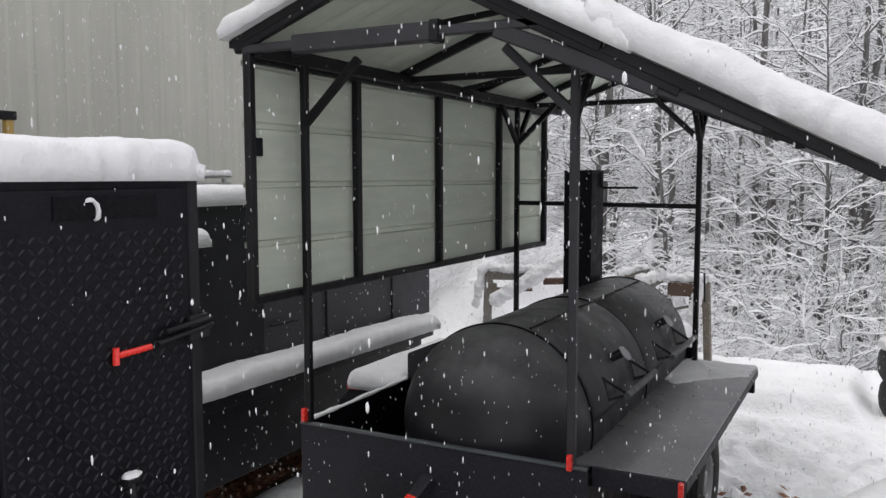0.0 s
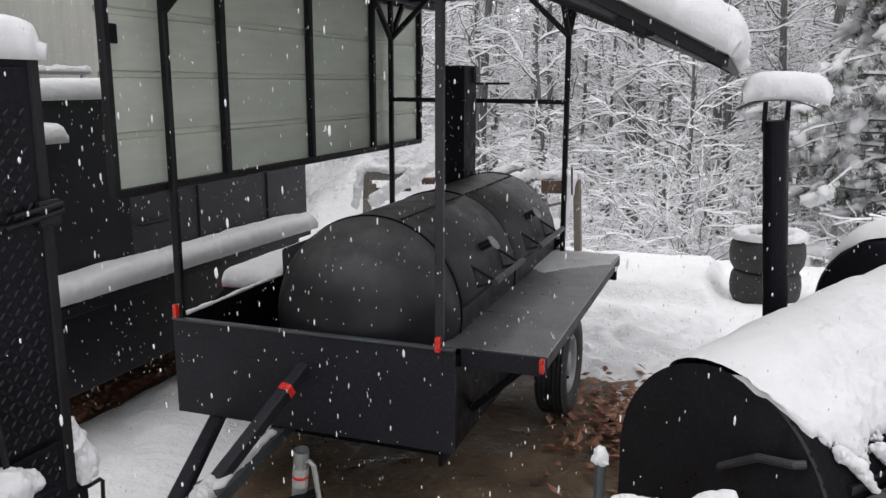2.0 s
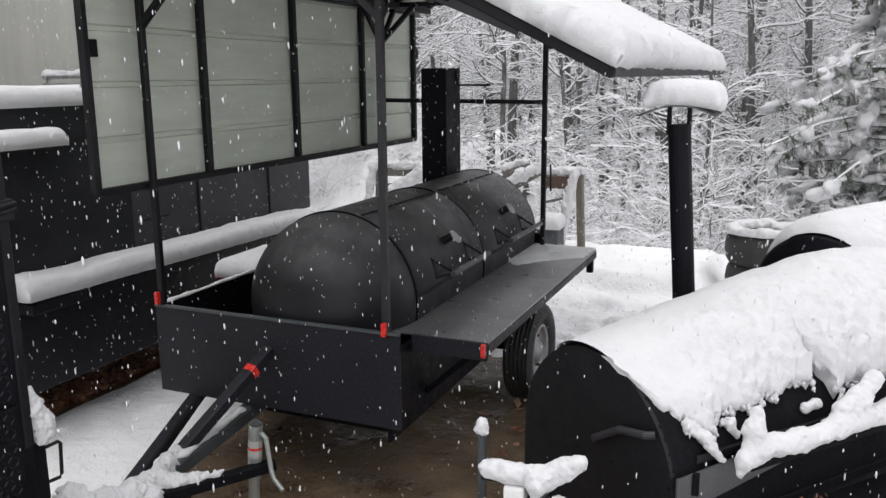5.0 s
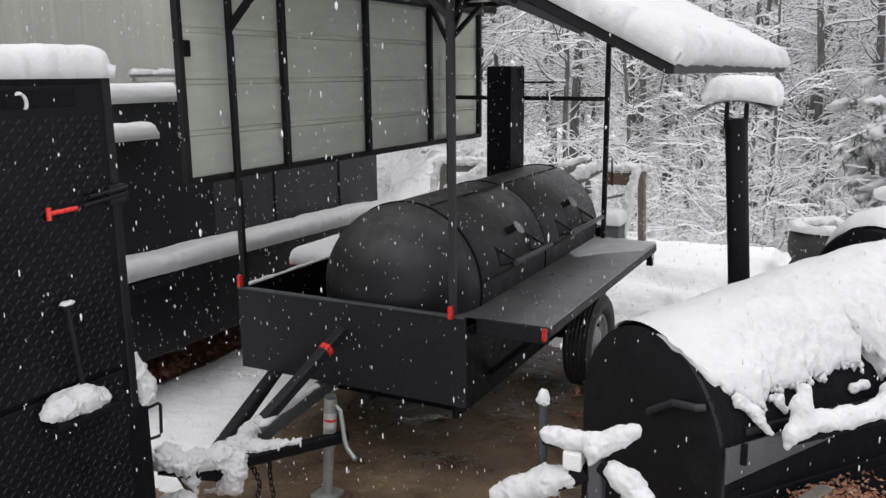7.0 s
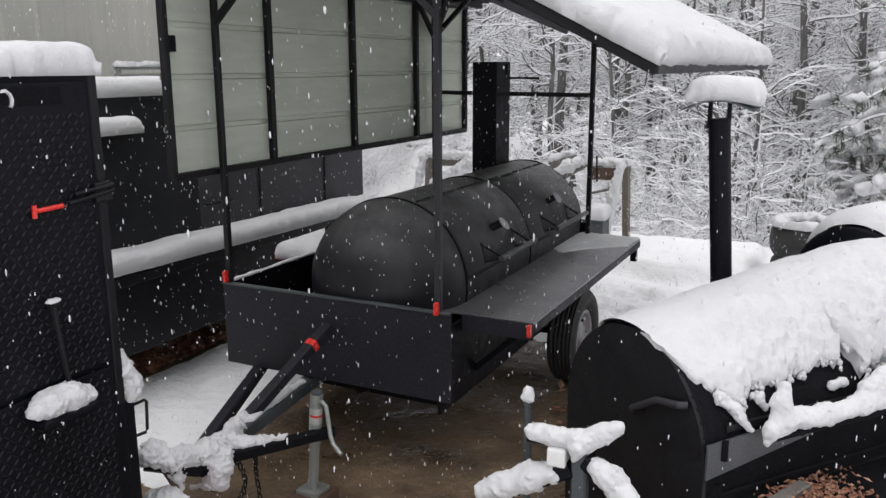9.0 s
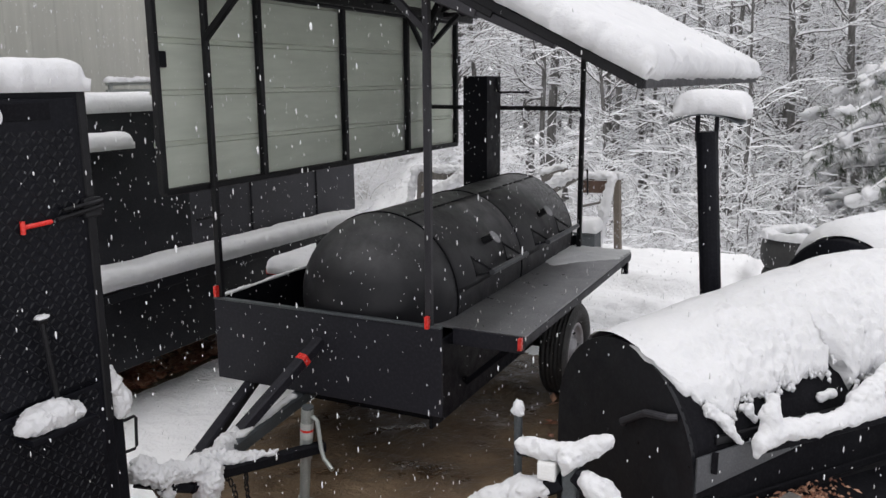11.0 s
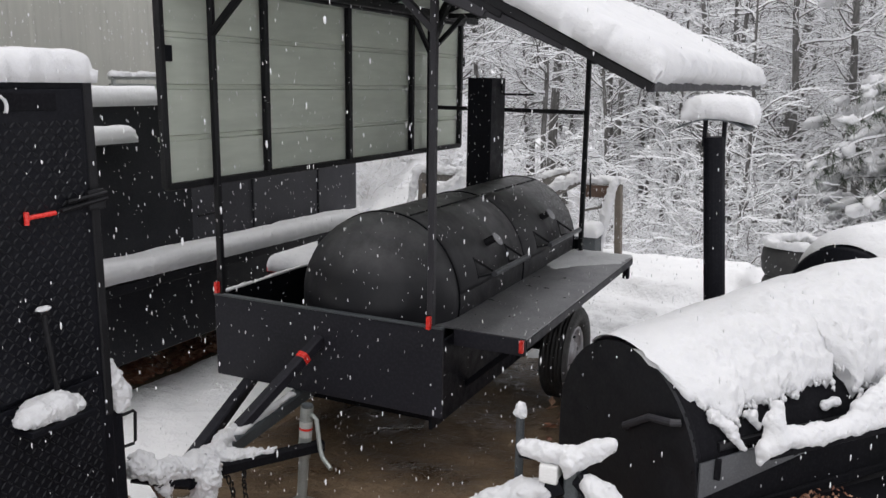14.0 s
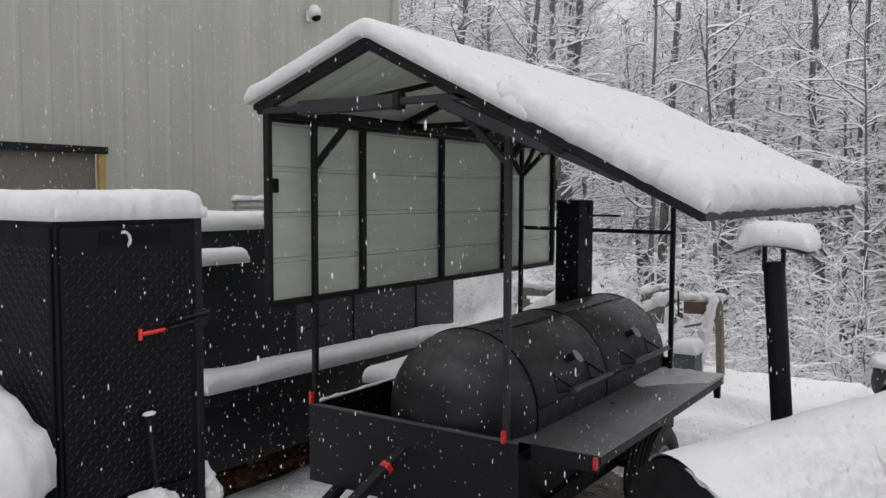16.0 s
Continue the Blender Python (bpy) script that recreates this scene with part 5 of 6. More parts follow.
def tongue_jack():
    """Snow-covered crank jack and coupler of the grill's cart."""
    o = Vector((0.228, 2.2, 0))
    j = thing("grill_jack", "dark steel crank jack under caps of snow", "jack", o)
    bm = bmesh.new()
    bar(bm, (0.01, 0, 0), (0.01, 0, 0.985), 0.055)
    part("post", bm, M_ARM, j)
    bm = bmesh.new()
    tube(bm, ((-0.19, 0.0, 0.99), (0.02, 0.0, 0.995), (0.14, 0.03, 1.07)), 0.016, 8)
    part("crank", bm, M_BLACK, j)
    bm = bmesh.new()
    block(bm, -0.105, -0.035, -0.04, 0.03, 0.915, 0.985, 0.01)
    part("winch_box", bm, M_WHITE, j, "pale box under the crank")
    bm = bmesh.new()
    tube(bm, ((-0.25, 0.16, 0.0), (-0.25, 0.16, 1.07)), 0.017, 10)
    part("stake", bm, M_ARM, j)
    for p, q in (((0.03, 0.0, 0.95), (0.22, -0.05, 0.83)), ((-0.02, 0.0, 0.91), (-0.34, 0.0, 0.72))):
        bm = bmesh.new()
        bar(bm, p, q, 0.06)
        part("arm", bm, M_BLACK, j)
    G = lambda *p: o + Vector(p)
    K = lambda x, y, z, r: (*G(x, y, z), r)
    snow_mass("crank_snow", [
        [K(-0.175, 0, 1.015, 0.030), K(-0.09, 0, 1.018, 0.031), K(0.0, 0, 1.018, 0.034), K(0.03, 0.0, 1.018, 0.036)],
        [K(0.02, 0.0, 1.018, 0.036), K(0.07, 0.015, 1.045, 0.034), K(0.13, 0.03, 1.078, 0.022)],
        [K(0.005, -0.03, 1.0, 0.032), K(0.0, -0.035, 0.97, 0.016)],
    ], "ragged bar of snow on the jack's crank", 41, 0.006, 0.010, 0.010)
    snow_lump("stake_snow", G(-0.25, 0.16, 1.075), (0.026, 0.026, 0.042), "small cap of snow on a stake", 43)
    snow_mass("arm_snow", [[K(0.075, -0.02, 0.94, 0.034), K(0.13, -0.03, 0.91, 0.044), K(0.185, -0.045, 0.86, 0.040), K(0.205, -0.05, 0.80, 0.03)]], "thick snow on the jack arm", 44, 0.007, 0.012, 0.012)
    snow_mass("arm_snow", [[K(-0.095, 0, 0.875, 0.042), K(-0.17, 0.0, 0.84, 0.048), K(-0.27, 0.0, 0.785, 0.045), K(-0.36, 0.0, 0.74, 0.04)]], "thick snow on the other jack arm", 45, 0.007, 0.012, 0.012)


tongue_jack()


# ---- second barrel behind, tyres, wooden frame ----
def big_barrel():
    b = thing("drum_smoker", "black drum smoker end under thick snow", "smoker", (1.06, 4.45, 0))
    ax = Vector((0.5, 0.866, 0)).normalized()
    bm = bmesh.new()
    lathe(bm, [(0.001, -0.01), (0.35, 0.0), (0.37, 0.015), (0.37, 1.3), (0.001, 1.3)], (0, 0, 1.09), ax, 48)
    part("drum", bm, M_BLACK, b, "", True)
    for s in (0.15, 1.1):
        for o in (-0.22, 0.22):
            bm = bmesh.new()
            p = ax * s + Vector((ax.y, -ax.x, 0)) * o
            bar(bm, p, p + Vector((0, 0, 0.85)), 0.05)
            part("leg", bm, M_BLACK, b)
    barrel_snow("drum_snow", (1.06, 4.45, 1.09), ax, Vector((ax.y, -ax.x, 0)), 0.37, 0.012, 1.32, radians(15), radians(172), 0.095, "thick snow draped over the drum", 51, 0.08, 0.14)


big_barrel()


def tyre_ring(parent, z, r, h):
    bm = bmesh.new()
    prof = [(r * 0.62, z + 0.02), (r * 0.9, z), (r, z + h * 0.2), (r + 0.012, z + h * 0.5), (r, z + h * 0.8), (r * 0.9, z + h), (r * 0.62, z + h - 0.02), (r * 0.66, z + h * 0.5), (r * 0.62, z + 0.02)]
    lathe(bm, prof, (0, 0, 0), (0, 0, 1), 40)
    part("tyre", bm, M_RUBBER, parent, "", True)


def tyre_stack():
    s = thing("tyre_stack", "stack of worn black tyres topped with a snow ring", "tyres", (0.66, 9.02, terrain(0.66, 9.0)))
    tyre_ring(s, -0.02, 0.345, 0.34)
    tyre_ring(s, 0.32, 0.365, 0.33)
    pts = [(0.66 + 0.30 * math.cos(a), 9.02 + 0.30 * math.sin(a), 0.65 + terrain(0.66, 9.0)) for a in (2 * math.pi * k / 24 for k in range(25))]
    snow_ridge("tyre_snow", pts, 0.155, 0.075, "ring of snow on the tyre stack", 61, False)


tyre_stack()


def wooden_frame():
    """Weathered timber rack of posts, rails and leaning planks, with snow on its upper faces."""
    o = Vector((-1.46, 9.6, 0.05))
    f = thing("timber_rack", "weathered timber rack with snow on its rails", "rack", o)
    G = lambda *p: o + Vector(p)

    def plank(name, p, q, w, h, mat=None, label=""):
        bm = bmesh.new()
        bar(bm, p, q, w, h, 0.08)
        part(name, bm, mat or M_WOOD, f, label)
    plank("post", (0.05, 0, -0.05), (0.0, 0, 1.05), 0.08, 0.10, M_TAN, "tan weathered post")
    plank("post", (-2.74, 0, 0.0), (-2.70, 0, 1.06), 0.09, 0.09)
    plank("rail", (-0.42, -0.02, 0.95), (-0.06, -0.02, 0.96), 0.04, 0.15, M_BRICK, "dark red-brown board under the snow")
    plank("rail", (-0.5, 0.02, 1.05), (0.04, 0.02, 1.07), 0.06, 0.05)
    plank("rail", (-2.68, -0.02, 1.0), (-1.95, -0.02, 1.02), 0.04, 0.12)
    plank("rail", (-2.68, -0.02, 0.82), (-2.1, -0.02, 0.84), 0.03, 0.04, M_BRICK)
    plank("thin_rail", (-0.42, 0.0, 0.70), (-0.12, 0.0, 0.78), 0.03, 0.03)
    plank("leaning_plank", (-0.07, -0.08, 1.04), (-0.17, -0.22, 0.06), 0.05, 0.12)
    plank("leaning_plank", (-1.62, -0.12, 1.24), (-2.5, -0.2, 0.68), 0.10, 0.05)
    plank("leaning_plank", (-0.92, -0.1, 0.80), (-0.48, -0.1, 1.06), 0.10, 0.06)
    plank("log_stub", (-1.0, 0.1, 1.02), (-0.66, 0.1, 1.12), 0.09, 0.09)
    plank("short_board", (-2.62, -0.06, 0.70), (-2.62, -0.06, 0.90), 0.11, 0.03, M_TAN, "damp tan board end")
    plank("short_board", (-1.98, 0.1, 0.94), (-1.6, 0.1, 0.97), 0.1, 0.08, M_BRICK, "damp red-brown board end")
    S = lambda x, y, z, r: (*G(x, y, z), r)
    snow_mass("rail_snow", [
        [S(-0.46, -0.02, 1.09, 0.045), S(-0.2, -0.02, 1.10, 0.045), S(0.03, -0.01, 1.11, 0.05)],
        [S(-0.04, -0.1, 1.08, 0.06), S(-0.10, -0.17, 0.7, 0.06), S(-0.17, -0.26, 0.1, 0.055)],
    ], "snow over a timber rail and its leaning plank", 71, 0.016, 0.03, 0.02)
    snow_mass("rail_snow", [
        [S(-2.76, -0.02, 1.09, 0.05), S(-2.3, -0.02, 1.09, 0.05), S(-1.9, -0.02, 1.11, 0.055)],
        [S(-2.78, -0.06, 1.07, 0.05), S(-2.80, -0.08, 0.85, 0.05), S(-2.83, -0.1, 0.62, 0.05)],
    ], "snow over a timber rail and post", 76, 0.016, 0.03, 0.02)
    snow_mass("plank_snow", [[S(-1.58, -0.14, 1.30, 0.05), S(-2.0, -0.17, 1.03, 0.085), S(-2.5, -0.21, 0.72, 0.09)]], "wide snow on a leaning plank", 74, 0.016, 0.03, 0.02)
    snow_mass("plank_snow", [[S(-0.94, -0.12, 0.88, 0.06), S(-0.70, -0.12, 1.03, 0.075), S(-0.48, -0.12, 1.13, 0.06)]], "snow on a short leaning plank", 75, 0.016, 0.03, 0.02)
    snow_mass("stub_snow", [[S(-1.0, 0.1, 1.09, 0.05), S(-0.72, 0.1, 1.18, 0.045)]], "snow on a log stub", 77, 0.016, 0.03, 0.02)


wooden_frame()


def crate():
    c = thing("feed_bin", "dark weathered bin with a snow-covered lid", "bin", (-1.70, 9.2, 0.05))
    bm = bmesh.new()
    block(bm, -0.13, 0.13, -0.16, 0.16, -0.05, 0.44, 0.015)
    part("body", bm, M_ARM, c)
    bm = bmesh.new()
    block(bm, -0.14, 0.14, -0.17, 0.17, 0.442, 0.47, 0.01)
    part("lid", bm, M_ARM, c)
    snow_pad("bin_snow", 0.30, 0.36, 0.15, pose(-1.70, 9.2, 0.525), "heaped snow on the bin lid", 78)


crate()

# snow on the smoker trailer's coupler and tongue
snow_mass("coupler_snow", [
    [(-1.775, 2.08, 0.56, 0.038), (-1.735, 2.08, 0.60, 0.05), (-1.685, 2.13, 0.555, 0.045), (-1.68, 2.22, 0.525, 0.045), (-1.66, 2.34, 0.505, 0.05), (-1.69, 2.48, 0.47, 0.05), (-1.75, 2.66, 0.46, 0.045), (-1.815, 2.84, 0.475, 0.028)],
    [(-1.70, 2.50, 0.46, 0.055), (-1.60, 2.55, 0.465, 0.04), (-1.53, 2.62, 0.465, 0.024), (-1.45, 2.715, 0.475, 0.012)],
    [(-1.60, 2.40, 0.48, 0.05), (-1.585, 2.36, 0.43, 0.04), (-1.61, 2.36, 0.365, 0.042), (-1.66, 2.36, 0.325, 0.022), (-1.765, 2.36, 0.292, 0.013)],
    [(-1.56, 2.37, 0.42, 0.035), (-1.575, 2.36, 0.35, 0.03)],
    [(-1.71, 2.19, 0.50, 0.042), (-1.675, 2.19, 0.44, 0.022), (-1.668, 2.19, 0.39, 0.010)],
], "ragged sheet of wet snow hanging over the coupler", 81, 0.0062, 0.021, 0.012)
can = thing("red_can", "red plastic can under snow beneath the coupler", "can", (-1.675, 2.14, -0.03))
bm = bmesh.new()
block(bm, -0.09, 0.09, -0.07, 0.07, 0.0, 0.36, 0.03)
part("body", bm, M_RED, can)
bm = bmesh.new()
tube(bm, ((0.05, 0.0, 0.36), (0.05, 0.0, 0.40)), 0.022, 12)
part("cap", bm, M_BLACK, can)
bm = bmesh.new()
tube(bm, ((-0.07, 0.0, 0.355), (-0.06, 0.0, 0.39), (0.0, 0.0, 0.395), (0.02, 0.0, 0.358)), 0.011, 8)
part("grip", bm, M_RED, can)
snow_mass("can_snow", [[(-1.745, 2.10, 0.365, 0.05), (-1.68, 2.12, 0.375, 0.05), (-1.63, 2.14, 0.36, 0.04)]], "cap of snow on the red can", 86, 0.0062, 0.016, 0.012, 1.3)
snow_ridge("tongue_snow", [(-1.745, 2.75, 0.472), (-1.785, 3.05, 0.472), (-1.825, 3.38, 0.472)], 0.055, 0.02, "thin snow on the tongue beam", 84)

# dead leaves and a split log by the wheel
def leaves():
    verts, faces = [], []
    rnd = random.Random(5)
    for _ in range(1700):
        x, y = rnd.gauss(-0.25, 0.22), rnd.gauss(5.25, 0.4)
        if rnd.random() < 0.72:
            x, y = -3.72 - abs(rnd.gauss(0, 0.22)), rnd.uniform(3.2, 5.8)
        s, a, z = rnd.uniform(0.03, 0.06), rnd.uniform(0, 6.3), 0.0 + rnd.uniform(0, 0.05)
        dx, dy = Vector((math.cos(a), math.sin(a), rnd.uniform(-0.5, 0.5))) * s, Vector((-math.sin(a), math.cos(a), rnd.uniform(-0.5, 0.5))) * s * 0.55
        c, b = Vector((x, y, z)), len(verts)
        verts += [c - dx, c - dy, c + dx, c + dy, c + Vector((0, 0, 0.012))]
        faces += [(b, b + 1, b + 4), (b + 1, b + 2, b + 4), (b + 2, b + 3, b + 4), (b + 3, b, b + 4)]
    tagged(from_lists("dead_leaves", verts, faces, M_LEAF), "wet brown dead leaves on the mud", "leaves", kind="stuff")


leaves()


def shelf_leaves():
    rnd = random.Random(9)
    verts, faces = [], []
    for _ in range(520):
        c = at_grill(rnd.gauss(0.42, 0.09), rnd.uniform(0.45, 0.66), 0.788 + rnd.uniform(0, 0.03))
        a, s = rnd.uniform(0, 6.3), rnd.uniform(0.007, 0.019)
        dx, dy, b = Vector((math.cos(a), math.sin(a), rnd.uniform(-0.4, 0.4))) * s, Vector((-math.sin(a), math.cos(a), rnd.uniform(-0.4, 0.4))) * s * 0.4, len(verts)
        verts += [c - dx, c - dy, c + dx, c + dy, c + Vector((0, 0, 0.008))]
        faces += [(b, b + 1, b + 4), (b + 1, b + 2, b + 4), (b + 2, b + 3, b + 4), (b + 3, b, b + 4)]
    tagged(from_lists("shelf_litter", verts, faces, M_LEAF), "damp brown leaves blown onto the grill tray", "leaves", kind="stuff")


shelf_leaves()
board = thing("split_board", "pale split board lying on the grill tray", "board", at_grill(0.27, 0.52, 0.787))
bm = bmesh.new()
bar(bm, (-0.035, -0.09, 0.02), (0.07, 0.13, 0.02), 0.05, 0.03)
part("plank", bm, M_WOOD, board)


def side_firebox():
    """Firebox on the near side of the cabinet, buried under a rounded drift."""
    f = thing("firebox", "black steel firebox under a big drift of snow", "firebox", (-1.95, 0.92, 0))
    bm = bmesh.new()
    block(bm, -0.35, 0.34, -0.2, 0.22, 0.35, 1.2, 0.02)
    part("body", bm, M_BLACK, f)
    for x in (-0.3, 0.28):
        for y in (-0.15, 0.16):
            bm = bmesh.new()
            bar(bm, (x, y, 0), (x, y, 0.36), 0.05)
            part("leg", bm, M_BLACK, f)
    snow_lump("snow_drift", (-1.86, 0.93, 1.28), (0.42, 0.26, 0.40), "deep rounded drift of snow on the firebox", 91)


side_firebox()


# ---- woods ----
class Wood:
    """Collects twig segments: a lozenge section whose top is heightened by lying snow."""
    def __init__(self):
        self.v, self.f = [], []

    def seg(self, pts, rs, snow):
        base = len(self.v)
        for i, p in enumerate(pts):
            d = pts[min(i + 1, len(pts) - 1)] - pts[max(i - 1, 0)]
            d, s, u = axes(d)
            r = rs[i]
            k = snow * max(0.15, 1 - abs(d.z)) 
            self.v += [p - u * r, p + s * r, p + u * (r + k), p - s * r]
        for i in range(len(pts) - 1):
            a = base + i * 4
            for j in range(4):
                self.f.append((a + j, a + (j + 1) % 4, a + 4 + (j + 1) % 4, a + 4 + j))


def limb(w, rnd, p, d, length, r, level, snow, droop, wild=0.3, stem=None):
    n = (9, 5, 3)[level]
    pts, rs, q, dd = [p], [r], p.copy(), d.normalized()
    for i in range(n):
        dd = (dd + Vector((rnd.uniform(-1, 1), rnd.uniform(-1, 1), rnd.uniform(-0.8, 0.8) + droop)) * wild).normalized()
        q = q + dd * length / n
        pts.append(q.copy())
        rs.append(max(0.003, r * (1 - 0.75 * (i + 1) / n)))
    (stem or w).seg(pts, rs, snow)
    if level >= 2:
        return
    kids = rnd.randint(6, 9) if level == 0 else rnd.randint(3, 5)
    for _ in range(kids):
        t = rnd.uniform(0.15, 1.0)
        i = min(n - 1, int(t * n))
        o = pts[i].lerp(pts[i + 1], t * n - i)
        a = (pts[i + 1] - pts[i]).normalized()
        _, s, u = axes(a)
        out = (a * rnd.uniform(0.4, 1.0) + s * rnd.choice((-1, 1)) * rnd.uniform(0.4, 1.0) + u * rnd.uniform(-0.5, 0.7)).normalized()
        limb(w, rnd, o, out, length * rnd.uniform(0.22, 0.45), max(0.005, r * 0.45), level + 1, snow * 0.75, droop, wild)


def bare_tree(seed, height, radius, low, count, fine=True):
    rnd = random.Random(seed)
    t = thing("bare_tree", "leafless grey tree with snow along every branch", "tree", group="trees of the wood")
    bm = bmesh.new()
    n, pts, rs, p = 9, [], [], Vector((0, 0, -0.6))
    lean = Vector((rnd.uniform(-0.08, 0.08), rnd.uniform(-0.08, 0.08), 1))
    for i in range(n + 1):
        pts.append(p.copy())
        rs.append(radius * (1 - 0.85 * (i / n) ** 1.1) * (1.25 if i == 0 else 1))
        p = p + (lean + Vector((rnd.uniform(-0.07, 0.07), rnd.uniform(-0.07, 0.07), 0))) * height / n
    tube(bm, pts, rs, 8)
    part("trunk", bm, M_TRUNK, t, "", True)
    w = Wood()
    for _ in range(count):
        f = rnd.uniform(low, 1.0) ** 0.9
        i = min(n - 1, int(f * n))
        o = pts[i].lerp(pts[i + 1], f * n - i)
        a = rnd.uniform(0, 6.283)
        rise = rnd.uniform(-0.1, 0.9) + f * 0.5
        length = rnd.uniform(0.9, 2.6) * (1.15 - 0.6 * f)
        limb(w, rnd, o, Vector((math.cos(a), math.sin(a), rise)), length, 0.008 + 0.009 * length, 0 if fine else 1, 0.028 if fine else 0.034, -0.05, 0.36)
    from_lists("crown", w.v, w.f, M_TWIG, t, "fine snow-laden branches")
    return t


def shrub(seed, height, rime=False):
    rnd = random.Random(seed)
    t = thing("snowy_shrub", "low shrub caked white with snow" if rime else "bare twiggy shrub loaded with snow", "shrub", group="shrubs at the wood edge")
    w, stem = Wood(), Wood()
    for _ in range(15):
        a = rnd.uniform(0, 6.283)
        limb(w, rnd, Vector((rnd.uniform(-0.2, 0.2), rnd.uniform(-0.2, 0.2), -0.1)), Vector((math.cos(a), math.sin(a), rnd.uniform(0.6, 2.2))), height * rnd.uniform(0.7, 1.3), 0.012, 0, 0.03, -0.06, 0.42, stem)
    from_lists("crown", w.v, w.f, M_FROSTWIG if rime else M_TWIG, t)
    from_lists("stem", stem.v, stem.f, M_FROSTWIG if rime else M_TWIG, t)
    return t


def pine(seed, height):
    rnd = random.Random(seed)
    t = thing("pine_tree", "grey-green pine with clumps of snow on its boughs", "tree", group="pines")
    bm = bmesh.new()
    tube(bm, [(0, 0, -0.5), (0.03, 0, height * 0.5), (0, 0.04, height)], [0.16, 0.11, 0.02], 8)
    part("trunk", bm, M_TRUNK, t, "", True)
    nv, nf, sv, sf, fv, ff = [], [], [], [], [], []
    w = Wood()
    ball = bmesh.new()
    bmesh.ops.create_icosphere(ball, subdivisions=2, radius=1)
    bv = [v.co.copy() for v in ball.verts]
    bf = [[v.index for v in f.verts] for f in ball.faces]
    ball.free()
    for _ in range(70):
        f = rnd.uniform(0.08, 0.98)
        a = rnd.uniform(0, 6.283)
        length = (1.1 - f) * 2.3 * rnd.uniform(0.7, 1.15) + 0.3
        o = Vector((0, 0, height * f))
        d = Vector((math.cos(a), math.sin(a), 0.12))
        pts = [o + d * length * u + Vector((0, 0, -0.45 * u * u * length * 0.6)) for u in (0, 0.33, 0.66, 1.0)]
        w.seg(pts, [0.03, 0.022, 0.014, 0.006], 0.02)
        for u in np.linspace(0.25, 1.0, 8):
            c = o + d * length * u + Vector((0, 0, -0.45 * u * u * length * 0.6))
            for side in (-1, 0, 1):
                q = c + Vector((-d.y, d.x, 0)) * side * rnd.uniform(0.12, 0.38) * (1.25 - u) + Vector((0, 0, rnd.uniform(-0.12, 0.02)))
                white = rnd.random() < 0.55
                tv, tf = (fv, ff) if white else (nv, nf)
                for _ in range(34):
                    v = Vector((rnd.gauss(0, 1), rnd.gauss(0, 1), rnd.gauss(-0.35, 0.6))).normalized() * rnd.uniform(0.12, 0.24)
                    s = v.cross(Vector((0.3, 0.2, 1))).normalized() * 0.006
                    b = len(tv)
                    tv.extend((q - s, q + s, q + v))
                    tf.append((b, b + 1, b + 2))
                if white and u > 0.25 and rnd.random() < 0.35 + 0.6 * u:
                    # a finger of snow bent down over the twig's end
                    out = (d + Vector((-d.y, d.x, 0)) * side * 0.7 + Vector((0, 0, rnd.uniform(-1.1, -0.2)))).normalized()
                    _, sx, ux = axes(out)
                    b, sc = len(sv), rnd.uniform(0.05, 0.12)
                    ln, ox = sc * rnd.uniform(1.1, 2.0), rnd.uniform(0, 50)
                    for x in bv:
                        h = 1 + 0.9 * fbm(x.x * 2.2 + ox, x.y * 2.2, x.z * 2.2)
                        sv.append(q + Vector((0, 0, 0.03)) + (out * x.x * ln + sx * x.y * sc + ux * x.z * sc * 0.8) * h)
                    sf.extend(tuple(b + i for i in fc) for fc in bf)
    from_lists("bough_frame", w.v, w.f, M_TWIG, t)
    from_lists("needles", nv, nf, M_NEEDLE, t, "grey-green needles")
    from_lists("snowed_needles", fv, ff, M_FROSTWIG, t, "needles caked with snow")
    from_lists("snow_clumps", sv, sf, M_SNOW, t, "white clumps of snow", True)
    return t


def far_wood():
    """The depth of the wood: thin distant stems and twigs past the nearer trees, haze put into their colour."""
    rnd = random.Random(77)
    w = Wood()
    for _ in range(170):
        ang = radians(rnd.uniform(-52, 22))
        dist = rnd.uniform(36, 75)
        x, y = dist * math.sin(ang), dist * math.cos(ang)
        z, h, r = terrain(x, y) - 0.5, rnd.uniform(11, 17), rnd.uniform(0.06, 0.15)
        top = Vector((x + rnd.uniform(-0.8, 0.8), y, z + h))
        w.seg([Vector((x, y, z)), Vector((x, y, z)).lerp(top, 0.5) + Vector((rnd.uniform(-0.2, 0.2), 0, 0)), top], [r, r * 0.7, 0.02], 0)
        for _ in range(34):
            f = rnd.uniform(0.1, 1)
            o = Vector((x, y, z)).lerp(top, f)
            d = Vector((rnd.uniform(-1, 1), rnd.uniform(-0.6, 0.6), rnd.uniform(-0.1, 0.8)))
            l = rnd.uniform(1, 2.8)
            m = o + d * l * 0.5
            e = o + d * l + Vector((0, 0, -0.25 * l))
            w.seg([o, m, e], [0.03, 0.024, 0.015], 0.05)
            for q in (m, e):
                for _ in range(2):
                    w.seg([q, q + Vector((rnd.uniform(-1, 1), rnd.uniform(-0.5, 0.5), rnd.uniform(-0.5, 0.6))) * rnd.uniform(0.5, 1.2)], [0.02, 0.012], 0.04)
    tagged(from_lists("far_wood", w.v, w.f, M_FARWOOD), "distant snowy leafless woodland paled by snowfall haze", "woods", kind="stuff")


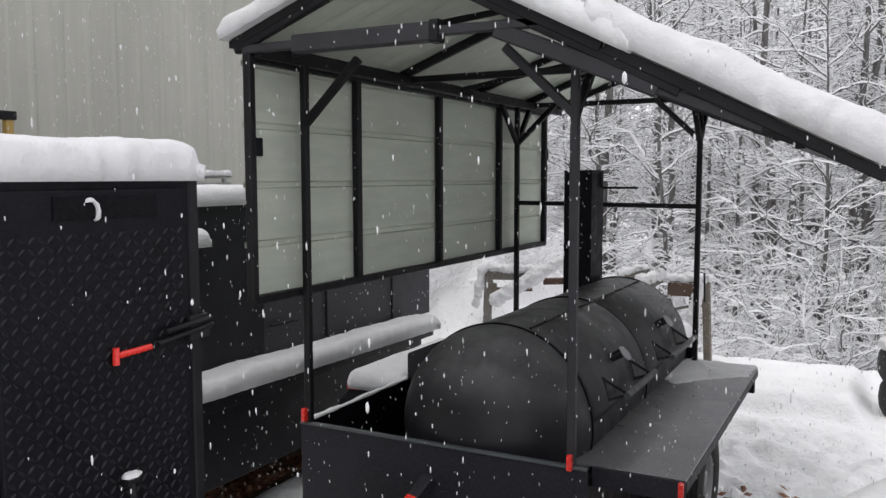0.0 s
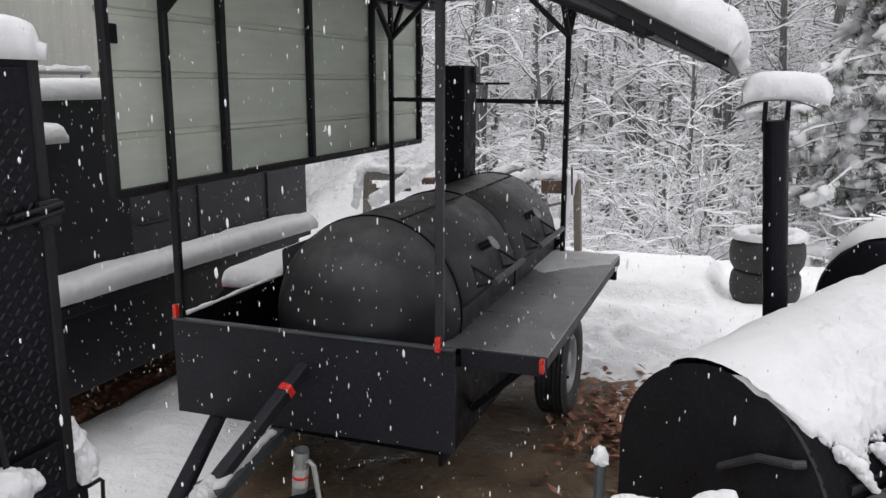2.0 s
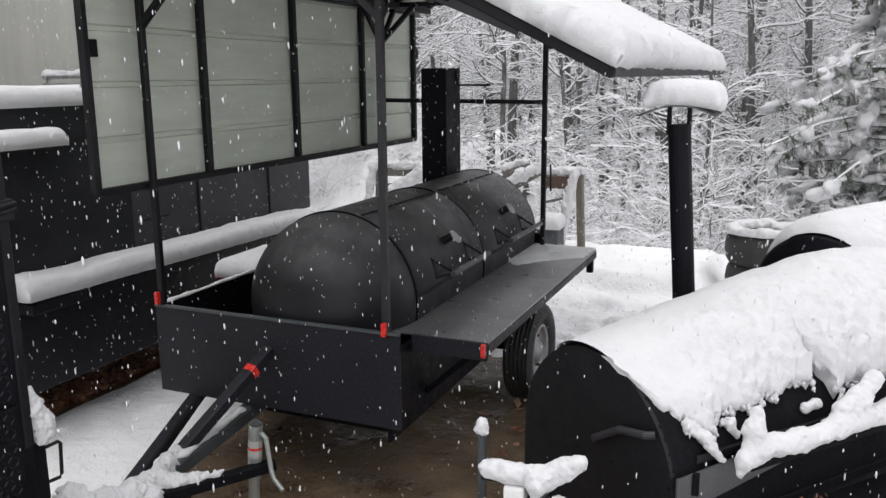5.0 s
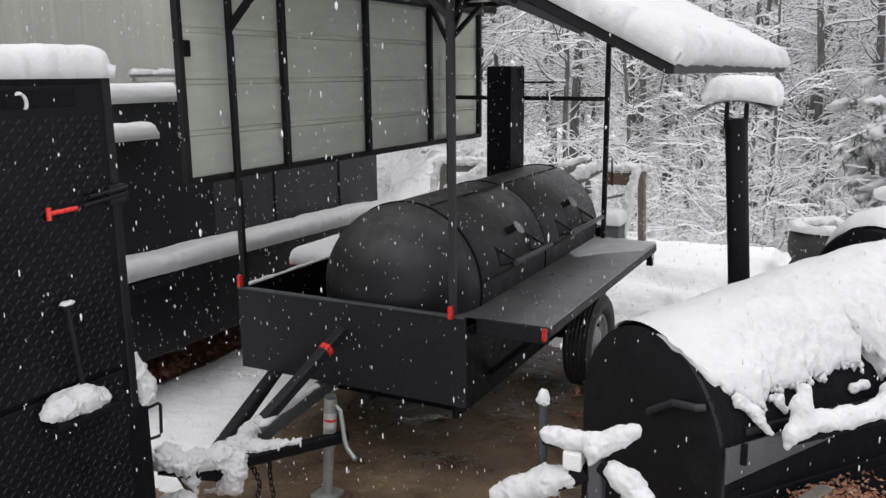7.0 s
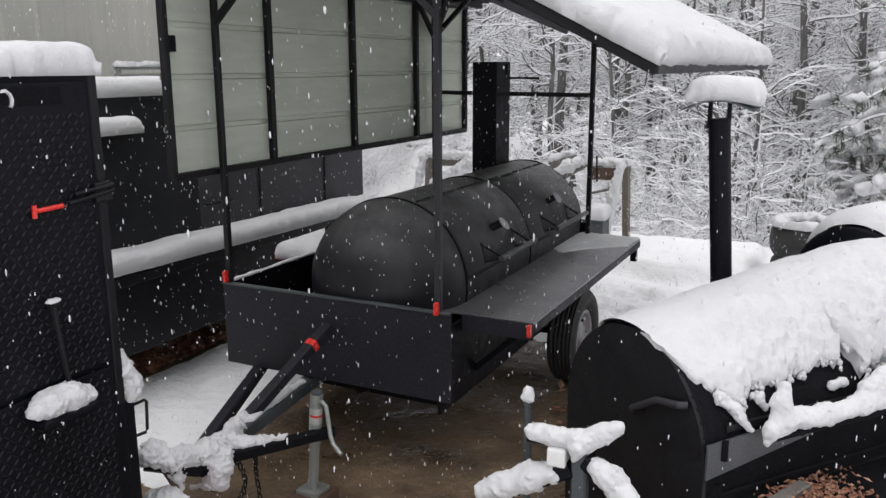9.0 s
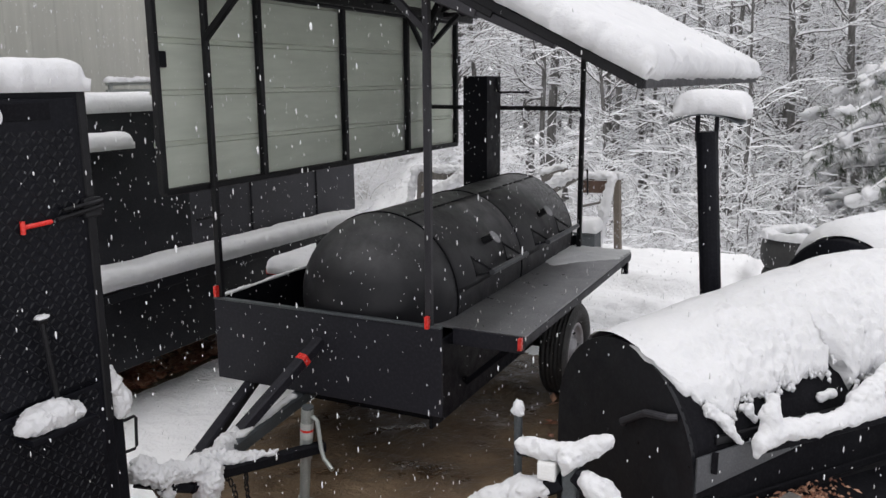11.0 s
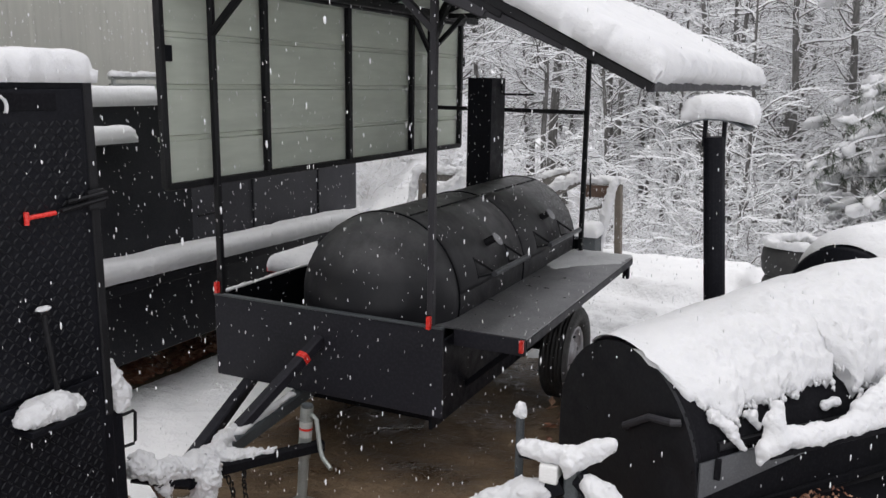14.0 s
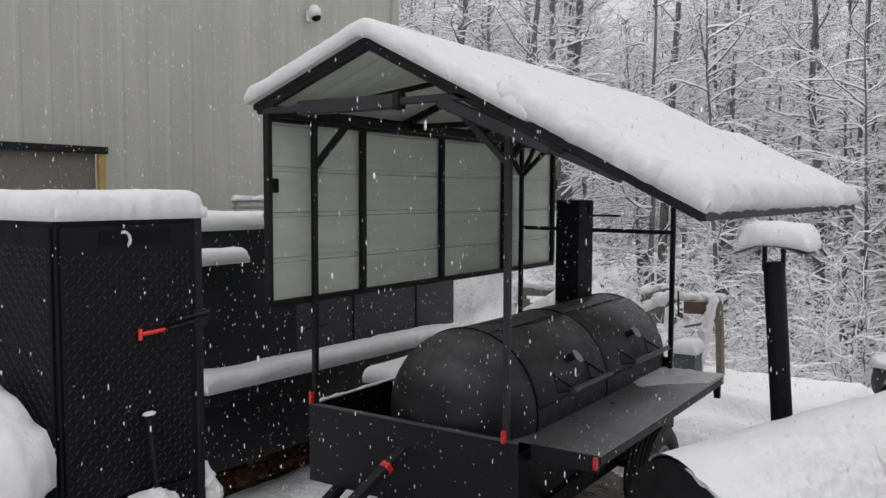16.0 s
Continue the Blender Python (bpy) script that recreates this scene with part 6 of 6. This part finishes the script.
def woods():
    rnd = random.Random(12)
    kinds = [bare_tree(100 + i, h, r, low, c) for i, (h, r, low, c) in enumerate((
        (13, 0.11, 0.10, 50), (11, 0.08, 0.15, 44), (14, 0.14, 0.22, 50), (9, 0.055, 0.08, 42), (12, 0.09, 0.12, 46), (10, 0.065, 0.18, 40), (13.5, 0.12, 0.3, 44)))]
    back = [bare_tree(140 + i, h, r, low, c, False) for i, (h, r, low, c) in enumerate(((13, 0.11, 0.10, 130), (11, 0.08, 0.12, 120), (14, 0.13, 0.2, 130)))]
    spots = []
    def place(kind, x, y, scale, used):
        m = pose(x, y, terrain(x, y), 0, 0, rnd.uniform(0, 360)) @ Matrix.Diagonal((scale, scale, scale, 1))
        if kind not in used:
            used.add(kind)
            kind.matrix_world = m
        else:
            c = copy_thing(kind, m)
            c.scale = (scale, scale, scale)
    used = set()
    tries = 0
    while len(spots) < 135 and tries < 6000:
        tries += 1
        ang, dist = radians(rnd.uniform(-46, 17)), 14 + 26 * rnd.random() ** 1.05
        x, y = dist * math.sin(ang), dist * math.cos(ang)
        if y < 12.2 or (x < -2.6 and y < 15.5) or any((x - a) ** 2 + (y - b) ** 2 < 1.1 for a, b in spots):
            continue
        spots.append((x, y))
        place(back[len(spots) % 3] if dist > 25 else kinds[len(spots) % 7], x, y, rnd.uniform(0.85, 1.2), used)
    used = set()
    bushes = [shrub(300 + i, h) for i, h in enumerate((1.3, 1.7, 1.1, 2.0))]
    n = 0
    while n < 55:
        ang, dist = radians(rnd.uniform(-40, 16)), rnd.uniform(12.2, 20)
        x, y = dist * math.sin(ang), dist * math.cos(ang)
        if y < 11.3 or (x < -2.4 and y < 15):
            continue
        place(bushes[n % 4], x, y, rnd.uniform(0.7, 1.2), used)
        n += 1
    used = set()
    rimed = [shrub(320, 1.2, True), shrub(321, 1.0, True)]
    for n in range(15):
        x, y = rnd.uniform(-6.6, -3.9), rnd.uniform(9.8, 12.2)
        place(rimed[n % 2], x, y, rnd.uniform(0.5, 0.9), used)
    used = set()
    pines = [pine(500, 8.5), pine(501, 6.5)]
    for i, (x, y, s) in enumerate(((2.35, 13.0, 1.0), (3.2, 14.6, 1.1), (3.6, 12.4, 0.9), (5.0, 14.0, 1.0))):
        place(pines[i % 2], x, y, s, used)


woods()
far_wood()


# ---- falling snow ----
def snowfall():
    """Loose flakes in the air, clumps of a few millimetres."""
    rnd = random.Random(3)
    verts, faces = [], []
    ball = bmesh.new()
    bmesh.ops.create_icosphere(ball, subdivisions=1, radius=1)
    bv = [v.co.copy() for v in ball.verts]
    bf = [[v.index for v in f.verts] for f in ball.faces]
    ball.free()
    for _ in range(18000):
        d = 1.8 + 8.8 * rnd.random() ** 0.7
        a = radians(rnd.uniform(-62, 16))
        x, y = 0.9 + d * math.sin(a), -0.45 + d * math.cos(a)
        c, b = Vector((x, y, rnd.uniform(0.1, 2.4 + 0.25 * d))), len(verts)
        r = rnd.uniform(0.0009, 0.0024) * (1.7 if rnd.random() < 0.05 else 1)
        k = Vector((rnd.uniform(0.7, 1.2), rnd.uniform(0.7, 1.2), rnd.uniform(2.0, 5.0))) * r
        verts += [c + Vector((v.x * k.x, v.y * k.y, v.z * k.z)) for v in bv]
        faces += [tuple(b + i for i in f) for f in bf]
    tagged(from_lists("snowflakes", verts, faces, M_SNOW, smooth=True), "white snowflakes drifting down through the air", "snowflakes", kind="stuff")


snowfall()
